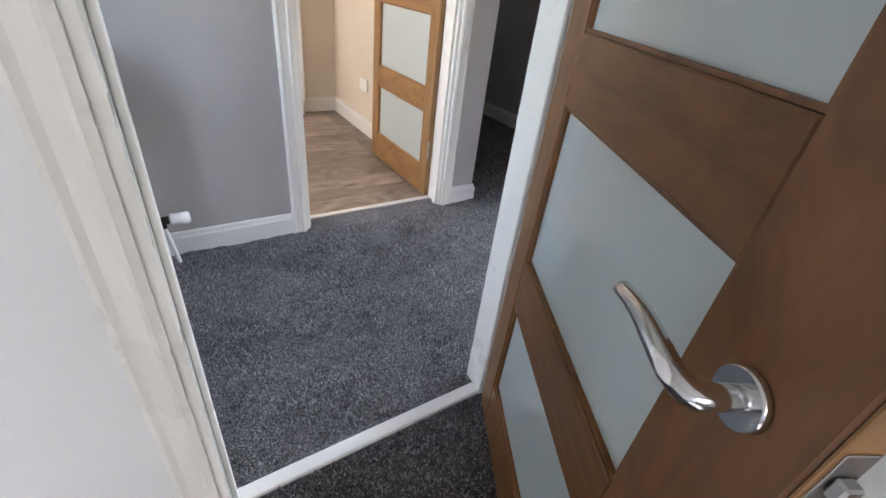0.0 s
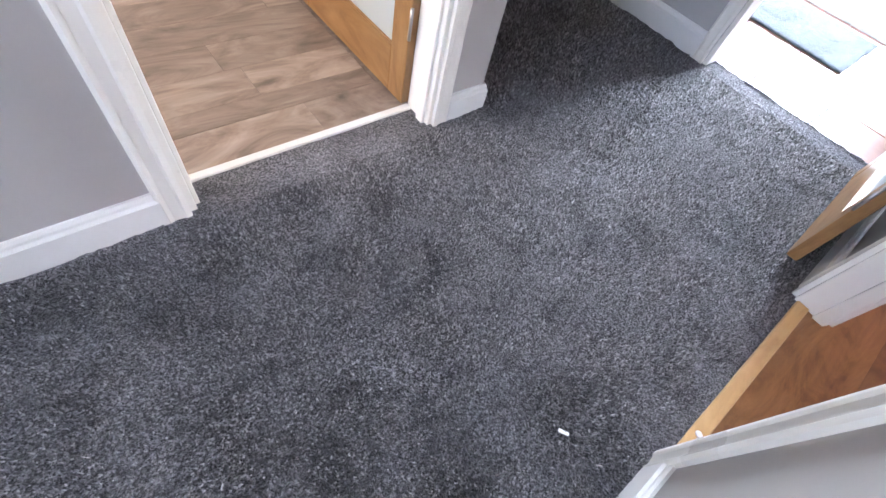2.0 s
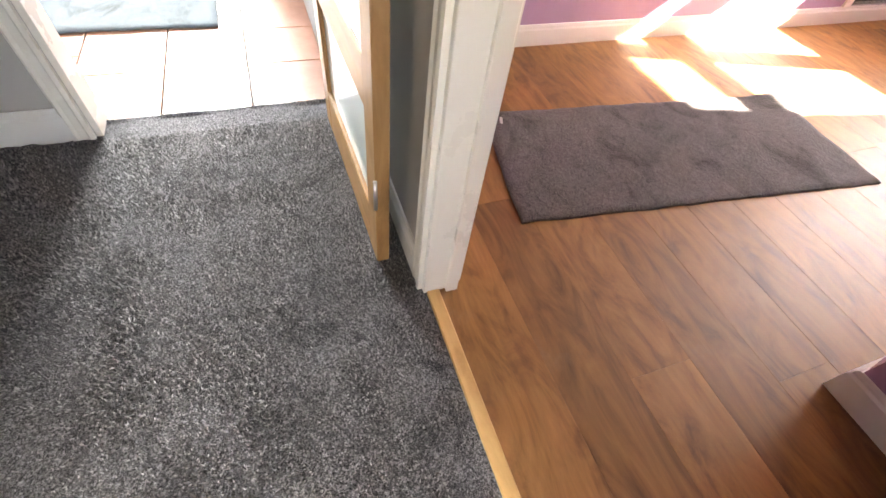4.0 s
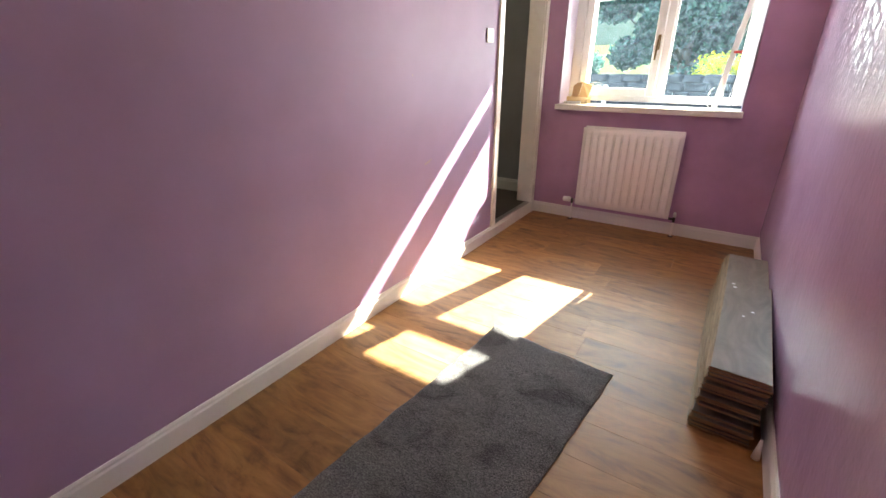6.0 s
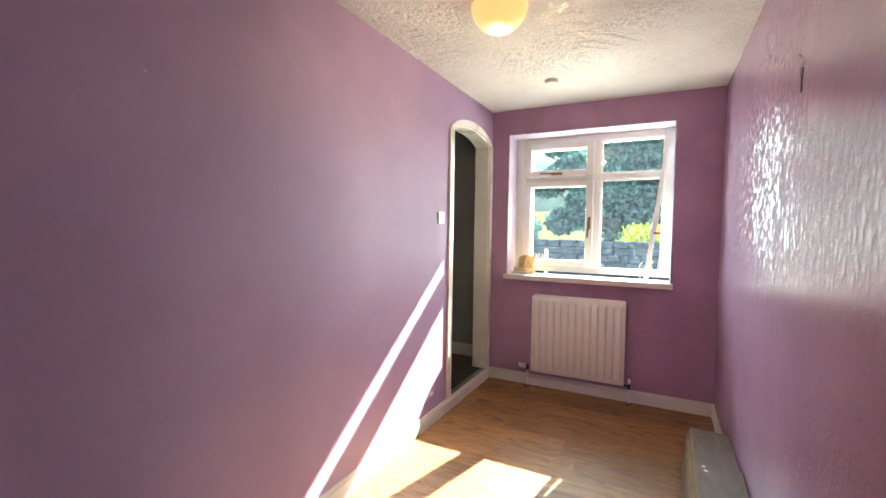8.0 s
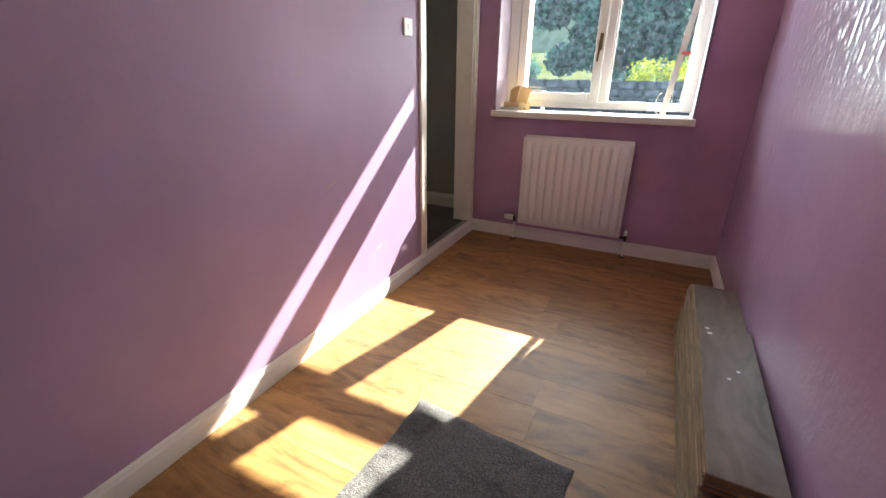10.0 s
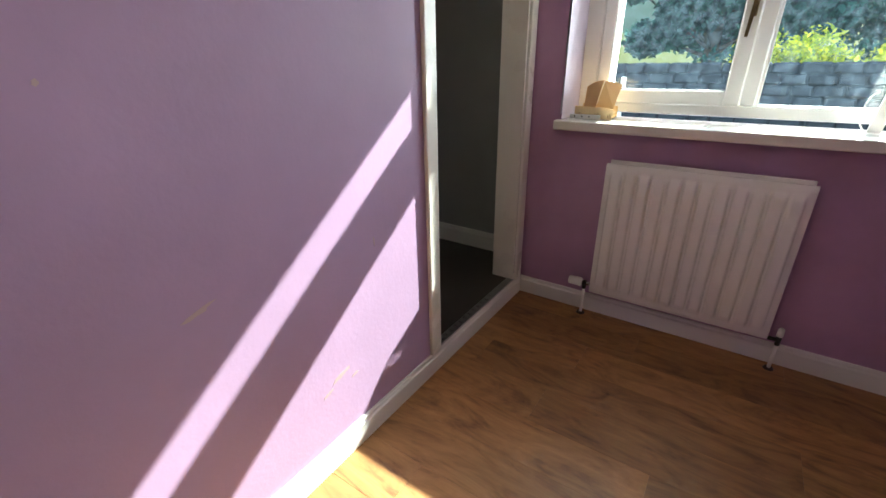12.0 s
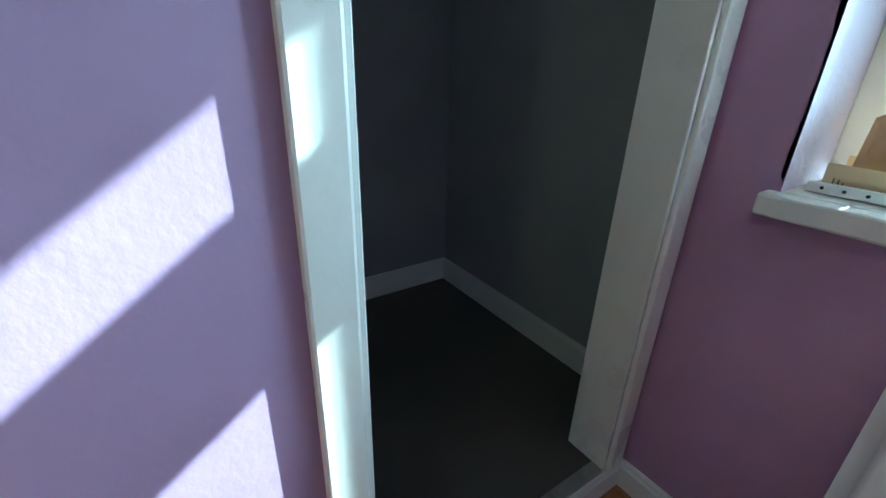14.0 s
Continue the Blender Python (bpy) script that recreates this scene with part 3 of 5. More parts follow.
def pile_tufts(parent, fields, seed):
    """Leaning twists of yarn over rectangles (x0, y0, x1, y1, pitch), joined in one mesh."""
    rg = np.random.default_rng(seed)
    base, lean, size = [], [], []
    for x0, y0, x1, y1, pitch in fields:
        gx, gy = np.meshgrid(np.arange(x0, x1, pitch), np.arange(y0, y1, pitch))
        c = np.stack([gx.ravel(), gy.ravel()], 1) + rg.uniform(-0.55, 0.55, (gx.size, 2)) * pitch
        nap = 2.2 * np.sin(c[:, 0] * 5.1 + 1.7 * np.sin(c[:, 1] * 6.3)) + 1.9 * np.sin(c[:, 1] * 7.7 + 2.1 * np.sin(c[:, 0] * 4.3))
        a = 0.5 * nap + rg.normal(0, 1.7, len(c))
        r = rg.uniform(0.4, 1.5, len(c)) * pitch
        base.append(c)
        lean.append(np.stack([np.cos(a) * r, np.sin(a) * r], 1))
        size.append(np.full(len(c), pitch))
    base, lean, size = np.concatenate(base), np.concatenate(lean), np.concatenate(size)
    n = len(base)
    turn = rg.uniform(0, 2 * math.pi, n)
    high = size * rg.uniform(1.0, 1.9, n)
    co = np.zeros((n, 4, 3))
    for k in range(3):
        a = turn + k * 2 * math.pi / 3
        co[:, k, 0] = base[:, 0] + 0.62 * size * np.cos(a)
        co[:, k, 1] = base[:, 1] + 0.62 * size * np.sin(a)
        co[:, k, 2] = -0.004
    co[:, 3, :2] = base + lean
    co[:, 3, 2] = high
    start = (np.arange(n) * 4)[:, None, None]
    tri = (np.array([[0, 1, 3], [1, 2, 3], [2, 0, 3]])[None] + start).reshape(-1)
    me = bpy.data.meshes.new("pile")
    me.vertices.add(4 * n)
    me.vertices.foreach_set("co", co.ravel())
    me.loops.add(len(tri))
    me.loops.foreach_set("vertex_index", tri.astype(np.int32))
    me.polygons.add(3 * n)
    me.polygons.foreach_set("loop_start", np.arange(0, 9 * n, 3, dtype=np.int32))
    me.update(calc_edges=True)
    me.materials.append(PILE)
    ob = new("pile", me)
    ob.parent = parent
    return tagged(ob, "", "", "", "stuff")


pile_tufts(floor_hall, [(0.42, -5.10, 3.95, -4.075, 0.0056), (0.42, -7.08, 1.57, -5.10, 0.0085)], 5)
setting("subfloor", boxes((-1.5, -7.3, -0.3, 4.6, 0.3, -0.13)), [STONE], "solid ground under the house", "ground")
floor_lounge = setting("floor_lounge", boxes((2.15, -4.028, -0.1, 4.6, -0.8, -0.004)), [CARPET], "charcoal carpet in the lounge", "carpet")
pile_tufts(floor_lounge, [(2.36, -4.005, 3.25, -3.25, 0.0056)], 6)
floor_kitchen = setting("floor_kitchen", boxes((1.6, -7.0, -0.12, 4.4, -5.19, -0.0065)), [CUT_EDGE], "grey-brown laminate plank floor", "floor")
floor_porch = setting("floor_porch", boxes((-1.15, -5.65, -0.12, 0.30, -4.02, -0.016)), [GROUT], "pinkish terracotta tiled porch floor", "floor")
setting("floor_back_room", boxes((-1.30, -2.1, -0.12, -0.03, 0.21, STEP)), [DARK_VINYL], "dark vinyl floor, one step up", "floor")

# skirting boards
SK = [(0.0, 0.0), (0.0, 0.10), (0.006, 0.10), (0.010, 0.092), (0.010, 0.084), (0.015, 0.076), (0.015, 0.0)]


def skirting(name, path, label="white painted skirting board", scale=1.0):
    bm = bmesh.new()
    add_sweep(bm, [(a, b * scale) for a, b in SK], path)
    return setting(name, bm, [SKIRT], label, "baseboard")


skirting("baseboard_room", [(0.0, -3.96, 0), (0.0, 0.0, 0), (1.83, 0.0, 0), (1.83, -3.11, 0), (2.10, -3.11, 0), (2.10, -3.96, 0)])
skirting("baseboard_hall", [(4.3, KY, 0), (KX1 + 0.055, KY, 0)])
skirting("baseboard_pier", [(KX0 - 0.06, KY, 0), (1.59, KY, 0), (1.59, -7.1, 0)], scale=0.95)
skirting("baseboard_corridor", [(0.385, -7.1, 0), (0.385, PY0 - 0.055, 0)], scale=1.15)
skirting("baseboard_kitchen", [(4.3, -6.98, 0), (1.70, -6.98, 0), (1.70, KYB - 0.1, 0)], scale=1.1)
skirting("baseboard_back_room", [(-1.30, -2.1, STEP), (-1.30, 0.21, STEP), (-0.115, 0.21, STEP)], scale=1.2)
skirting("baseboard_hall_north", [(0.385, Y_A, 0), (PX0 - 0.06, Y_A, 0)])
skirting("baseboard_post", [(PX1 + 0.06, Y_A, 0), (QX0 - 0.06, Y_A, 0)])

# door linings and architraves
CASING = [(0.0, 0.0), (0.0, 0.016), (0.012, 0.018), (0.018, 0.014), (0.040, 0.012), (0.050, 0.016), (0.058, 0.010), (0.058, 0.0)]


def architrave(name, x0, x1, y, facing, top=DOOR_H, label="white gloss door architrave", packed=0.0):
    """Round a doorway in a wall of constant y; facing is -1 or 1; packed is how far it stands off the wall."""
    bm = bmesh.new()
    AR = [(a, b + packed if b > 0 else 0.0) for a, b in CASING]
    for x, s in ((x0, -1), (x1, 1)):
        add_prism(bm, [(x + s * (a + 0.004), y + facing * b) for a, b in AR], "z", 0.0, top + 0.004)
    add_prism(bm, [(y + facing * b, top + 0.004 + a) for a, b in AR], "x", x0 - 0.062, x1 + 0.062)
    return setting(name, bm, [GLOSS], label, "trim")


def lining(name, x0, x1, y0, y1, stop_y, top=DOOR_H):
    bm = boxes((x0 - 0.02, y0, 0, x0 + 0.012, y1, top), (x1 - 0.012, y0, 0, x1 + 0.02, y1, top), (x0 + 0.012, y0, top - 0.02, x1 - 0.012, y1, top + 0.02), bev=0.002)
    for xa, xb in ((x0 + 0.012, x0 + 0.024), (x1 - 0.024, x1 - 0.012)):
        add_box(bm, xa, stop_y - 0.017, 0, xb, stop_y + 0.017, top - 0.02, 0.002)
    return setting(name, bm, [GLOSS], "white painted door lining with a stop", "trim")


lining("trim_lining_bedroom", PX0, PX1, Y_A - 0.003, Y_B + 0.003, Y_B - 0.02)
lining("trim_lining_lounge", QX0, QX1, Y_A - 0.034, Y_B + 0.003, Y_A + 0.03)
lining("trim_lining_kitchen", KX0, KX1, KYB - 0.003, KY + 0.003, KY - 0.03)
architrave("trim_bedroom_hall", PX0, PX1, Y_A, -1)
architrave("trim_bedroom_room", PX0, PX1, Y_B, 1)
architrave("trim_lounge_hall", QX0, QX1, Y_A, -1, packed=0.033)
architrave("trim_lounge_room", QX0, QX1, Y_B, 1)
architrave("trim_kitchen_hall", KX0, KX1, KY, 1)
# porch opening trim, wall of constant x
bm = bmesh.new()
for y, s in ((PY0, -1), (PY1, 1)):
    add_prism(bm, [(0.385 + b, y + s * (a + 0.002)) for a, b in CASING], "z", 0.0, DOOR_H)
    add_box(bm, 0.280, min(y, y - s * 0.02), 0, 0.388, max(y, y - s * 0.02), DOOR_H, 0.002)
add_box(bm, 0.385, PY0 - 0.06, DOOR_H, 0.401, PY1 + 0.06, DOOR_H + 0.058, 0.002)
setting("trim_porch", bm, [GLOSS], "white gloss trim round the porch opening", "trim")

# arch casing and lining
bm = bmesh.new()
add_box(bm, 0.0, AY0 - 0.070, 0.10, 0.017, AY0 - 0.001, ASPRING, 0.006, 0, 2)
add_box(bm, 0.0, AY1 + 0.001, 0.10, 0.017, AY1 + 0.068, ASPRING, 0.006, 0, 2)
outer = [(y, arch_z(y, ASPRING, ARISE + 0.085, AY0 - 0.070, AY1 + 0.068)) for y in [AY0 - 0.070 + (AY1 - AY0 + 0.138) * i / 18 for i in range(19)]]
inner = [(y, arch_z(y)) for y in ys]
for i in range(18):
    (a0, b0), (a1, b1) = outer[i], outer[i + 1]
    j0, j1 = min(16, round(i * 16 / 18)), min(16, round((i + 1) * 16 / 18))
    loop = [(a0, b0), (a1, b1), inner[j1]] + ([inner[j0]] if j1 != j0 else [])
    add_prism(bm, loop, "x", 0.0, 0.017)
add_box(bm, -0.13, AY0, STEP, 0.003, AY0 + 0.012, ASPRING, 0.002)
add_box(bm, -0.13, AY1 - 0.012, STEP, 0.003, AY1, ASPRING, 0.002)
for (a0, b0), (a1, b1) in zip(inner, inner[1:]):
    add_prism(bm, [(a0, b0 - 0.001), (a1, b1 - 0.001), (a1, b1 - 0.012), (a0, b0 - 0.012)], "x", -0.13, 0.003)
setting("trim_arch", bm, [GLOSS], "white gloss casing of the arched doorway", "trim")

# pile pushed up along the foot of the hall walls
rag = random.Random(21)


def carpet_edge(name, p, q, side, high):
    """A ragged roll of pile from p to q, on the given side."""
    bm = bmesh.new()
    p, q = Vector((*p, 0)), Vector((*q, 0))
    n = int((q - p).length / 0.012)
    top, lo, back = [], [], []
    h = high * 0.5
    for i in range(n + 1):
        h = max(0.002, min(high, h + rag.uniform(-0.004, 0.004)))
        c = p.lerp(q, i / n)
        o = Vector(side).to_3d()
        back.append(bm.verts.new(c + o * 0.001 + Vector((0, 0, h * rag.uniform(0.8, 1.0)))))
        top.append(bm.verts.new(c + o * (0.006 + rag.uniform(0, 0.004)) + Vector((0, 0, h))))
        lo.append(bm.verts.new(c + o * (0.020 + rag.uniform(0, 0.006)) + Vector((0, 0, -0.003))))
    for i in range(n):
        bm.faces.new((lo[i], lo[i + 1], top[i + 1], top[i])).smooth = True
        bm.faces.new((top[i], top[i + 1], back[i + 1], back[i])).smooth = True
    bmesh.ops.recalc_face_normals(bm, faces=bm.faces[:])
    return setting(name, bm, [CARPET], "ragged carpet pile along the skirting", "carpet")


carpet_edge("carpet_edge_kitchen_wall", (KX1 + 0.07, KY + 0.0155), (4.25, KY + 0.0155), (0, 1), 0.022)
carpet_edge("carpet_edge_pier", (1.575, KY + 0.0155), (KX0 - 0.06, KY + 0.0155), (0, 1), 0.010)
carpet_edge("carpet_edge_corridor", (0.4055, -7.0), (0.4055, PY0 - 0.06), (1, 0), 0.012)
carpet_edge("carpet_edge_porch", (0.303, PY0), (0.303, PY1), (1, 0), 0.008)

# uneven paint where the white reveal meets the mauve wall
for nm, fixed, a, b, upright, away in (("trim_paint_edge_left", WX0, WZ0 + 0.05, WZ1, True, -1), ("trim_paint_edge_right", WX1, WZ0 + 0.05, WZ1, True, 1), ("trim_paint_edge_top", WZ1, WX0, WX1, False, 1)):
    bm = bmesh.new()
    n = 70
    near, far = [], []
    for i in range(n + 1):
        c = a + (b - a) * i / n
        w = 0.003 + 0.010 * abs(noise.noise((c * 9, fixed * 3, 2.0))) + rag.uniform(0, 0.003)
        for lst, d in ((near, 0.0), (far, w * away)):
            lst.append(bm.verts.new((fixed + d, -0.0030, c) if upright else (c, -0.0030, fixed + d)))
    fs = [bm.faces.new((near[i], near[i + 1], far[i + 1], far[i])) for i in range(n)]
    bmesh.ops.solidify(bm, geom=fs, thickness=0.0006)
    setting(nm, bm, [REVEAL], "ragged white paint line round the window reveal", "trim")


# ---------- the window ----------
def build_window():
    w = tagged(new("window_1"), "white plastic casement window with four panes, dusty", "window", "", "structure")
    y0, y1, yg = 0.245, 0.365, 0.288
    X0, X1, Z0, Z1 = WX0 - 0.004, WX1 + 0.004, WZ0 + 0.045, WZ1 + 0.004
    mx0, mx1 = 0.868, 0.934
    fr = boxes((X0, y0, Z0, X0 + 0.085, y1, Z1), (X1 - 0.075, y0, Z0, X1, y1, Z1),
               (X0 + 0.085, y0, Z1 - 0.068, X1 - 0.075, y1, Z1), (X0 + 0.085, y0, Z0, X1 - 0.075, y1, Z0 + 0.052),
               (mx0, y0 + 0.004, Z0 + 0.052, mx1, y1, Z1 - 0.068), (X0 + 0.085, y0 + 0.004, 1.868, mx0, y1, 1.905), (mx1, y0 + 0.004, 1.862, X1 - 0.075, y1, 1.918), bev=0.006)
    part("window_frame", fr, UPVC, w)
    for nm, (sx0, sx1, sz0, sz1) in (("casement", (0.252, 0.878, 1.066, 1.866)), ("fanlight", (0.252, 0.876, 1.900, 2.212))):
        b = 0.058
        sa = boxes((sx0, y0 - 0.018, sz0, sx0 + b, y1 - 0.012, sz1), (sx1 - b - 0.008, y0 - 0.018, sz0, sx1, y1 - 0.012, sz1),
                   (sx0 + b, y0 - 0.018, sz0, sx1 - b - 0.008, y1 - 0.012, sz0 + b + 0.006), (sx0 + b, y0 - 0.018, sz1 - b + 0.002, sx1 - b - 0.008, y1 - 0.012, sz1), bev=0.006)
        s = part(nm, sa, UPVC, w, "white opening sash")
        g = part("pane", boxes((sx0 + b - 0.004, yg, sz0 + b, sx1 - b - 0.004, yg + 0.004, sz1 - b + 0.006)), WINDOW_GLASS, s)
        g.visible_shadow = False
        seal = bmesh.new()
        a0, a1, c0, c1 = sx0 + b, sx1 - b - 0.008, sz0 + b + 0.006, sz1 - b + 0.002
        for q in ((a0, c0, a1, c0 + 0.003), (a0, c1 - 0.003, a1, c1), (a0, c0, a0 + 0.003, c1), (a1 - 0.003, c0, a1, c1)):
            add_box(seal, q[0], yg - 0.004, q[1], q[2], yg - 0.001, q[3])
        part("glazing_seal", seal, RUBBER, s)
        if nm == "casement":
            hb = boxes((sx1 - 0.040, y0 - 0.030, 1.42, sx1 - 0.018, y0 - 0.017, 1.53), bev=0.003)
            add_box(hb, sx1 - 0.037, y0 - 0.050, 1.475, sx1 - 0.021, y0 - 0.028, 1.497, 0.003)
            add_prism(hb, [(sx1 - 0.038, 1.49), (sx1 - 0.022, 1.49), (sx1 - 0.032, 1.345), (sx1 - 0.044, 1.345)], "y", y0 - 0.056, y0 - 0.044)
            part("handle", hb, BRASS, s, "tarnished metal window handle")
        else:
            hb = boxes((0.50, y0 - 0.034, 1.916, 0.60, y0 - 0.017, 1.940), bev=0.003)
            add_prism(hb, [(0.585, 1.921), (0.585, 1.934), (0.40, 1.938), (0.40, 1.927)], "y", y0 - 0.050, y0 - 0.038)
            part("handle", hb, BRASS, s, "tarnished metal window handle")
    for nm, q in (("pane", (mx1, 1.062, X1 - 0.075, 1.862)), ("pane", (mx1, 1.918, X1 - 0.075, 2.205))):
        bead = boxes((q[0], y0 + 0.014, q[1], q[0] + 0.012, yg, q[3]), (q[2] - 0.012, y0 + 0.014, q[1], q[2], yg, q[3]),
                     (q[0] + 0.012, y0 + 0.014, q[1], q[2] - 0.012, yg, q[1] + 0.012), (q[0] + 0.012, y0 + 0.014, q[3] - 0.012, q[2] - 0.012, yg, q[3]), bev=0.002)
        part("glazing_bead", bead, UPVC, w)
        g = part(nm, boxes((q[0] + 0.002, yg + 0.001, q[1] + 0.002, q[2] - 0.002, yg + 0.005, q[3] - 0.002)), WINDOW_GLASS, w)
        g.visible_shadow = False
    sill = boxes((WX0 + 0.001, -0.004, WZ0 - 0.012, WX1 - 0.001, 0.25, WZ0 + 0.0245), bev=0.002)
    add_box(sill, WX0 - 0.022, -0.052, WZ0 - 0.020, WX1 + 0.020, -0.003, WZ0 + 0.025, 0.006, 0, 2)
    part("window_sill", sill, GLOSS, w, "white painted window sill")
    return w


build_window()
SILL_Z = WZ0 + 0.026

# broken blind rail leaning in the window, with its cords
blind = thing("blind_rail", "white blind rail hanging loose across the window with slack cords", "blind")
bm = bmesh.new()
add_prism(bm, [(1.452, 2.235), (1.484, 2.235), (1.345, SILL_Z + 0.001), (1.305, SILL_Z + 0.001)], "y", 0.150, 0.168)
part("rail", bm, PLASTIC, blind)


def cord(path, r, name="cord", material=PLASTIC, parent=None):
    bm = bmesh.new()
    add_rod(bm, [Vector(p) for p in path], [r] * len(path), n=6)
    return part(name, bm, material, parent)


for k in range(3):
    top = Vector((1.455 - 0.012 * k, 0.146 - 0.004 * k, 1.92))
    low = Vector((1.405 - 0.035 * k, 0.142, SILL_Z + 0.06 + 0.03 * k))
    pts = [top.lerp(low, i / 10) + Vector((0.020 * math.sin(i * 0.31 * (k + 1)), 0, 0)) for i in range(11)]
    cord(pts, 0.0022, parent=blind)
loop = [(1.30 - 0.03 * math.sin(a), 0.145, SILL_Z + 0.075 + 0.07 * math.cos(a)) for a in [i * math.pi / 8 for i in range(9)]]
cord(loop, 0.003, parent=blind)
part("tape", boxes((1.372, 0.138, 1.385, 1.425, 0.146, 1.402)), RED, blind, "strip of red tape on the cords")

# cardboard on the sill
card = thing("torn_cardboard_box", "torn brown cardboard packaging standing on the window sill", "cardboard")


def card_panel(name, corners, thick, material):
    bm = bmesh.new()
    vs = [Vector(c) for c in corners]
    n = (vs[1] - vs[0]).cross(vs[2] - vs[0]).normalized() * thick
    a, b = [bm.verts.new(v) for v in vs], [bm.verts.new(v + n) for v in vs]
    k = len(vs)
    fs = [bm.faces.new(a[::-1]), bm.faces.new(b)] + [bm.faces.new((a[i], a[(i + 1) % k], b[(i + 1) % k], b[i])) for i in range(k)]
    bmesh.ops.recalc_face_normals(bm, faces=fs)
    return part(name, bm, material, card)


CZ = SILL_Z + 0.001
tray = boxes((0.205, 0.072, CZ, 0.440, 0.205, CZ + 0.004))
add_prism(tray, [(0.205, CZ), (0.445, CZ), (0.468, CZ + 0.045), (0.420, CZ + 0.062), (0.205, CZ + 0.066)], "y", 0.068, 0.0718)
add_prism(tray, [(0.205, CZ), (0.44, CZ), (0.44, CZ + 0.06), (0.205, CZ + 0.07)], "y", 0.2055, 0.2095)
part("tray", tray, CARD_LIGHT, card, "pale cardboard tray with brown print")
card_panel("flap", [(0.235, 0.150, CZ + 0.045), (0.325, 0.105, CZ + 0.050), (0.372, 0.080, CZ + 0.205), (0.300, 0.120, CZ + 0.192), (0.240, 0.165, CZ + 0.165)], 0.004, CARD)
card_panel("flap", [(0.327, 0.104, CZ + 0.050), (0.438, 0.120, CZ + 0.050), (0.446, 0.135, CZ + 0.110), (0.470, 0.140, CZ + 0.182), (0.376, 0.080, CZ + 0.200)], 0.004, CARD)
for x in (0.225, 0.236, 0.246, 0.322, 0.334, 0.345, 0.356, 0.368, 0.420, 0.430, 0.438):
    k = random.uniform(0.012, 0.03)
    pr = bmesh.new()
    add_prism(pr, [(x, CZ + 0.006), (x + 0.004, CZ + 0.006), (x + 0.006, CZ + 0.006 + k), (x + 0.003, CZ + 0.008 + k)], "y", 0.0665, 0.0678)
    part("print_mark", pr, INK, card)
card.matrix_world = Matrix.Translation((0.205, 0.07, CZ)) @ Matrix.Diagonal((0.74, 0.9, 0.86, 1)) @ Matrix.Translation((-0.205, -0.07, -CZ))
br = thing("shelf_bracket", "small white perforated bracket lying on the window sill", "bracket")
part("strip", boxes((0.19, 0.045, CZ, 0.335, 0.060, CZ + 0.020), bev=0.0015), PLASTIC, br)
for x in (0.215, 0.250, 0.285):
    # Black disc on the strip, for the dark of a screw hole.
    part("hole_shade", tubes(((x, 0.0438, CZ + 0.011), (x, 0.0452, CZ + 0.011), 0.0035), n=8), BLACK, br)


# ---------- radiators ----------
def rad_panel(w, h, ribs, depth=0.021):
    """A pressed steel panel from x = 0 to w and z = 0 to h; its front looks to -y."""
    bm = bmesh.new()
    per = 10
    xs = [0.0] + [0.022 + (w - 0.044) * i / (ribs * per) for i in range(ribs * per + 1)] + [w]
    zs = [0.0, 0.008, 0.028, 0.040, 0.055, 0.075, h * 0.5, h - 0.075, h - 0.055, h - 0.040, h - 0.028, h - 0.008, h]

    def prof(i):
        if i == 0 or i == len(xs) - 1:
            return 0.0
        u = ((i - 1) % per) / per
        return max(0.0, min(1.0, (0.5 - abs(u - 0.5)) * 9.0 - 0.5))

    rows = []
    for j, z in enumerate(zs):
        k = max(0.0, min(1.0, (min(z, h - z) - 0.028) / 0.045))
        k = k * k * (3 - 2 * k)
        edge = 0.006 if j in (0, len(zs) - 1) else 0.0
        rows.append([bm.verts.new((x, -depth * prof(i) * k + edge + (0.006 if i in (0, len(xs) - 1) else 0), z)) for i, x in enumerate(xs)])
    for a, b in zip(rows, rows[1:]):
        for i in range(len(xs) - 1):
            bm.faces.new((a[i], a[i + 1], b[i + 1], b[i])).smooth = True
    add_box(bm, 0.001, 0.007, 0.001, w - 0.001, 0.018, h - 0.001)
    return bm


def radiator(label, w, h, ribs, m):
    r = thing("radiator", label, "radiator", "", m)
    f = part("front_panel", rad_panel(w, h, ribs), RAD_PAINT, r)
    b = part("back_panel", rad_panel(w - 0.012, h, ribs), RAD_PAINT, r)
    b.matrix_local = pose(0.006, 0.05, 0.008)
    fin = bmesh.new()
    for i in range(int(w / 0.028)):
        add_box(fin, 0.02 + i * 0.028, 0.0185, 0.05, 0.0215 + i * 0.028, 0.0375, h - 0.02)
    part("convector_fins", fin, RAD_PAINT, r)
    for bx in (0.12, w - 0.15):
        part("wall_bracket", boxes((bx, 0.069, 0.08, bx + 0.03, 0.083, h - 0.08)), STEEL, r)
    return r


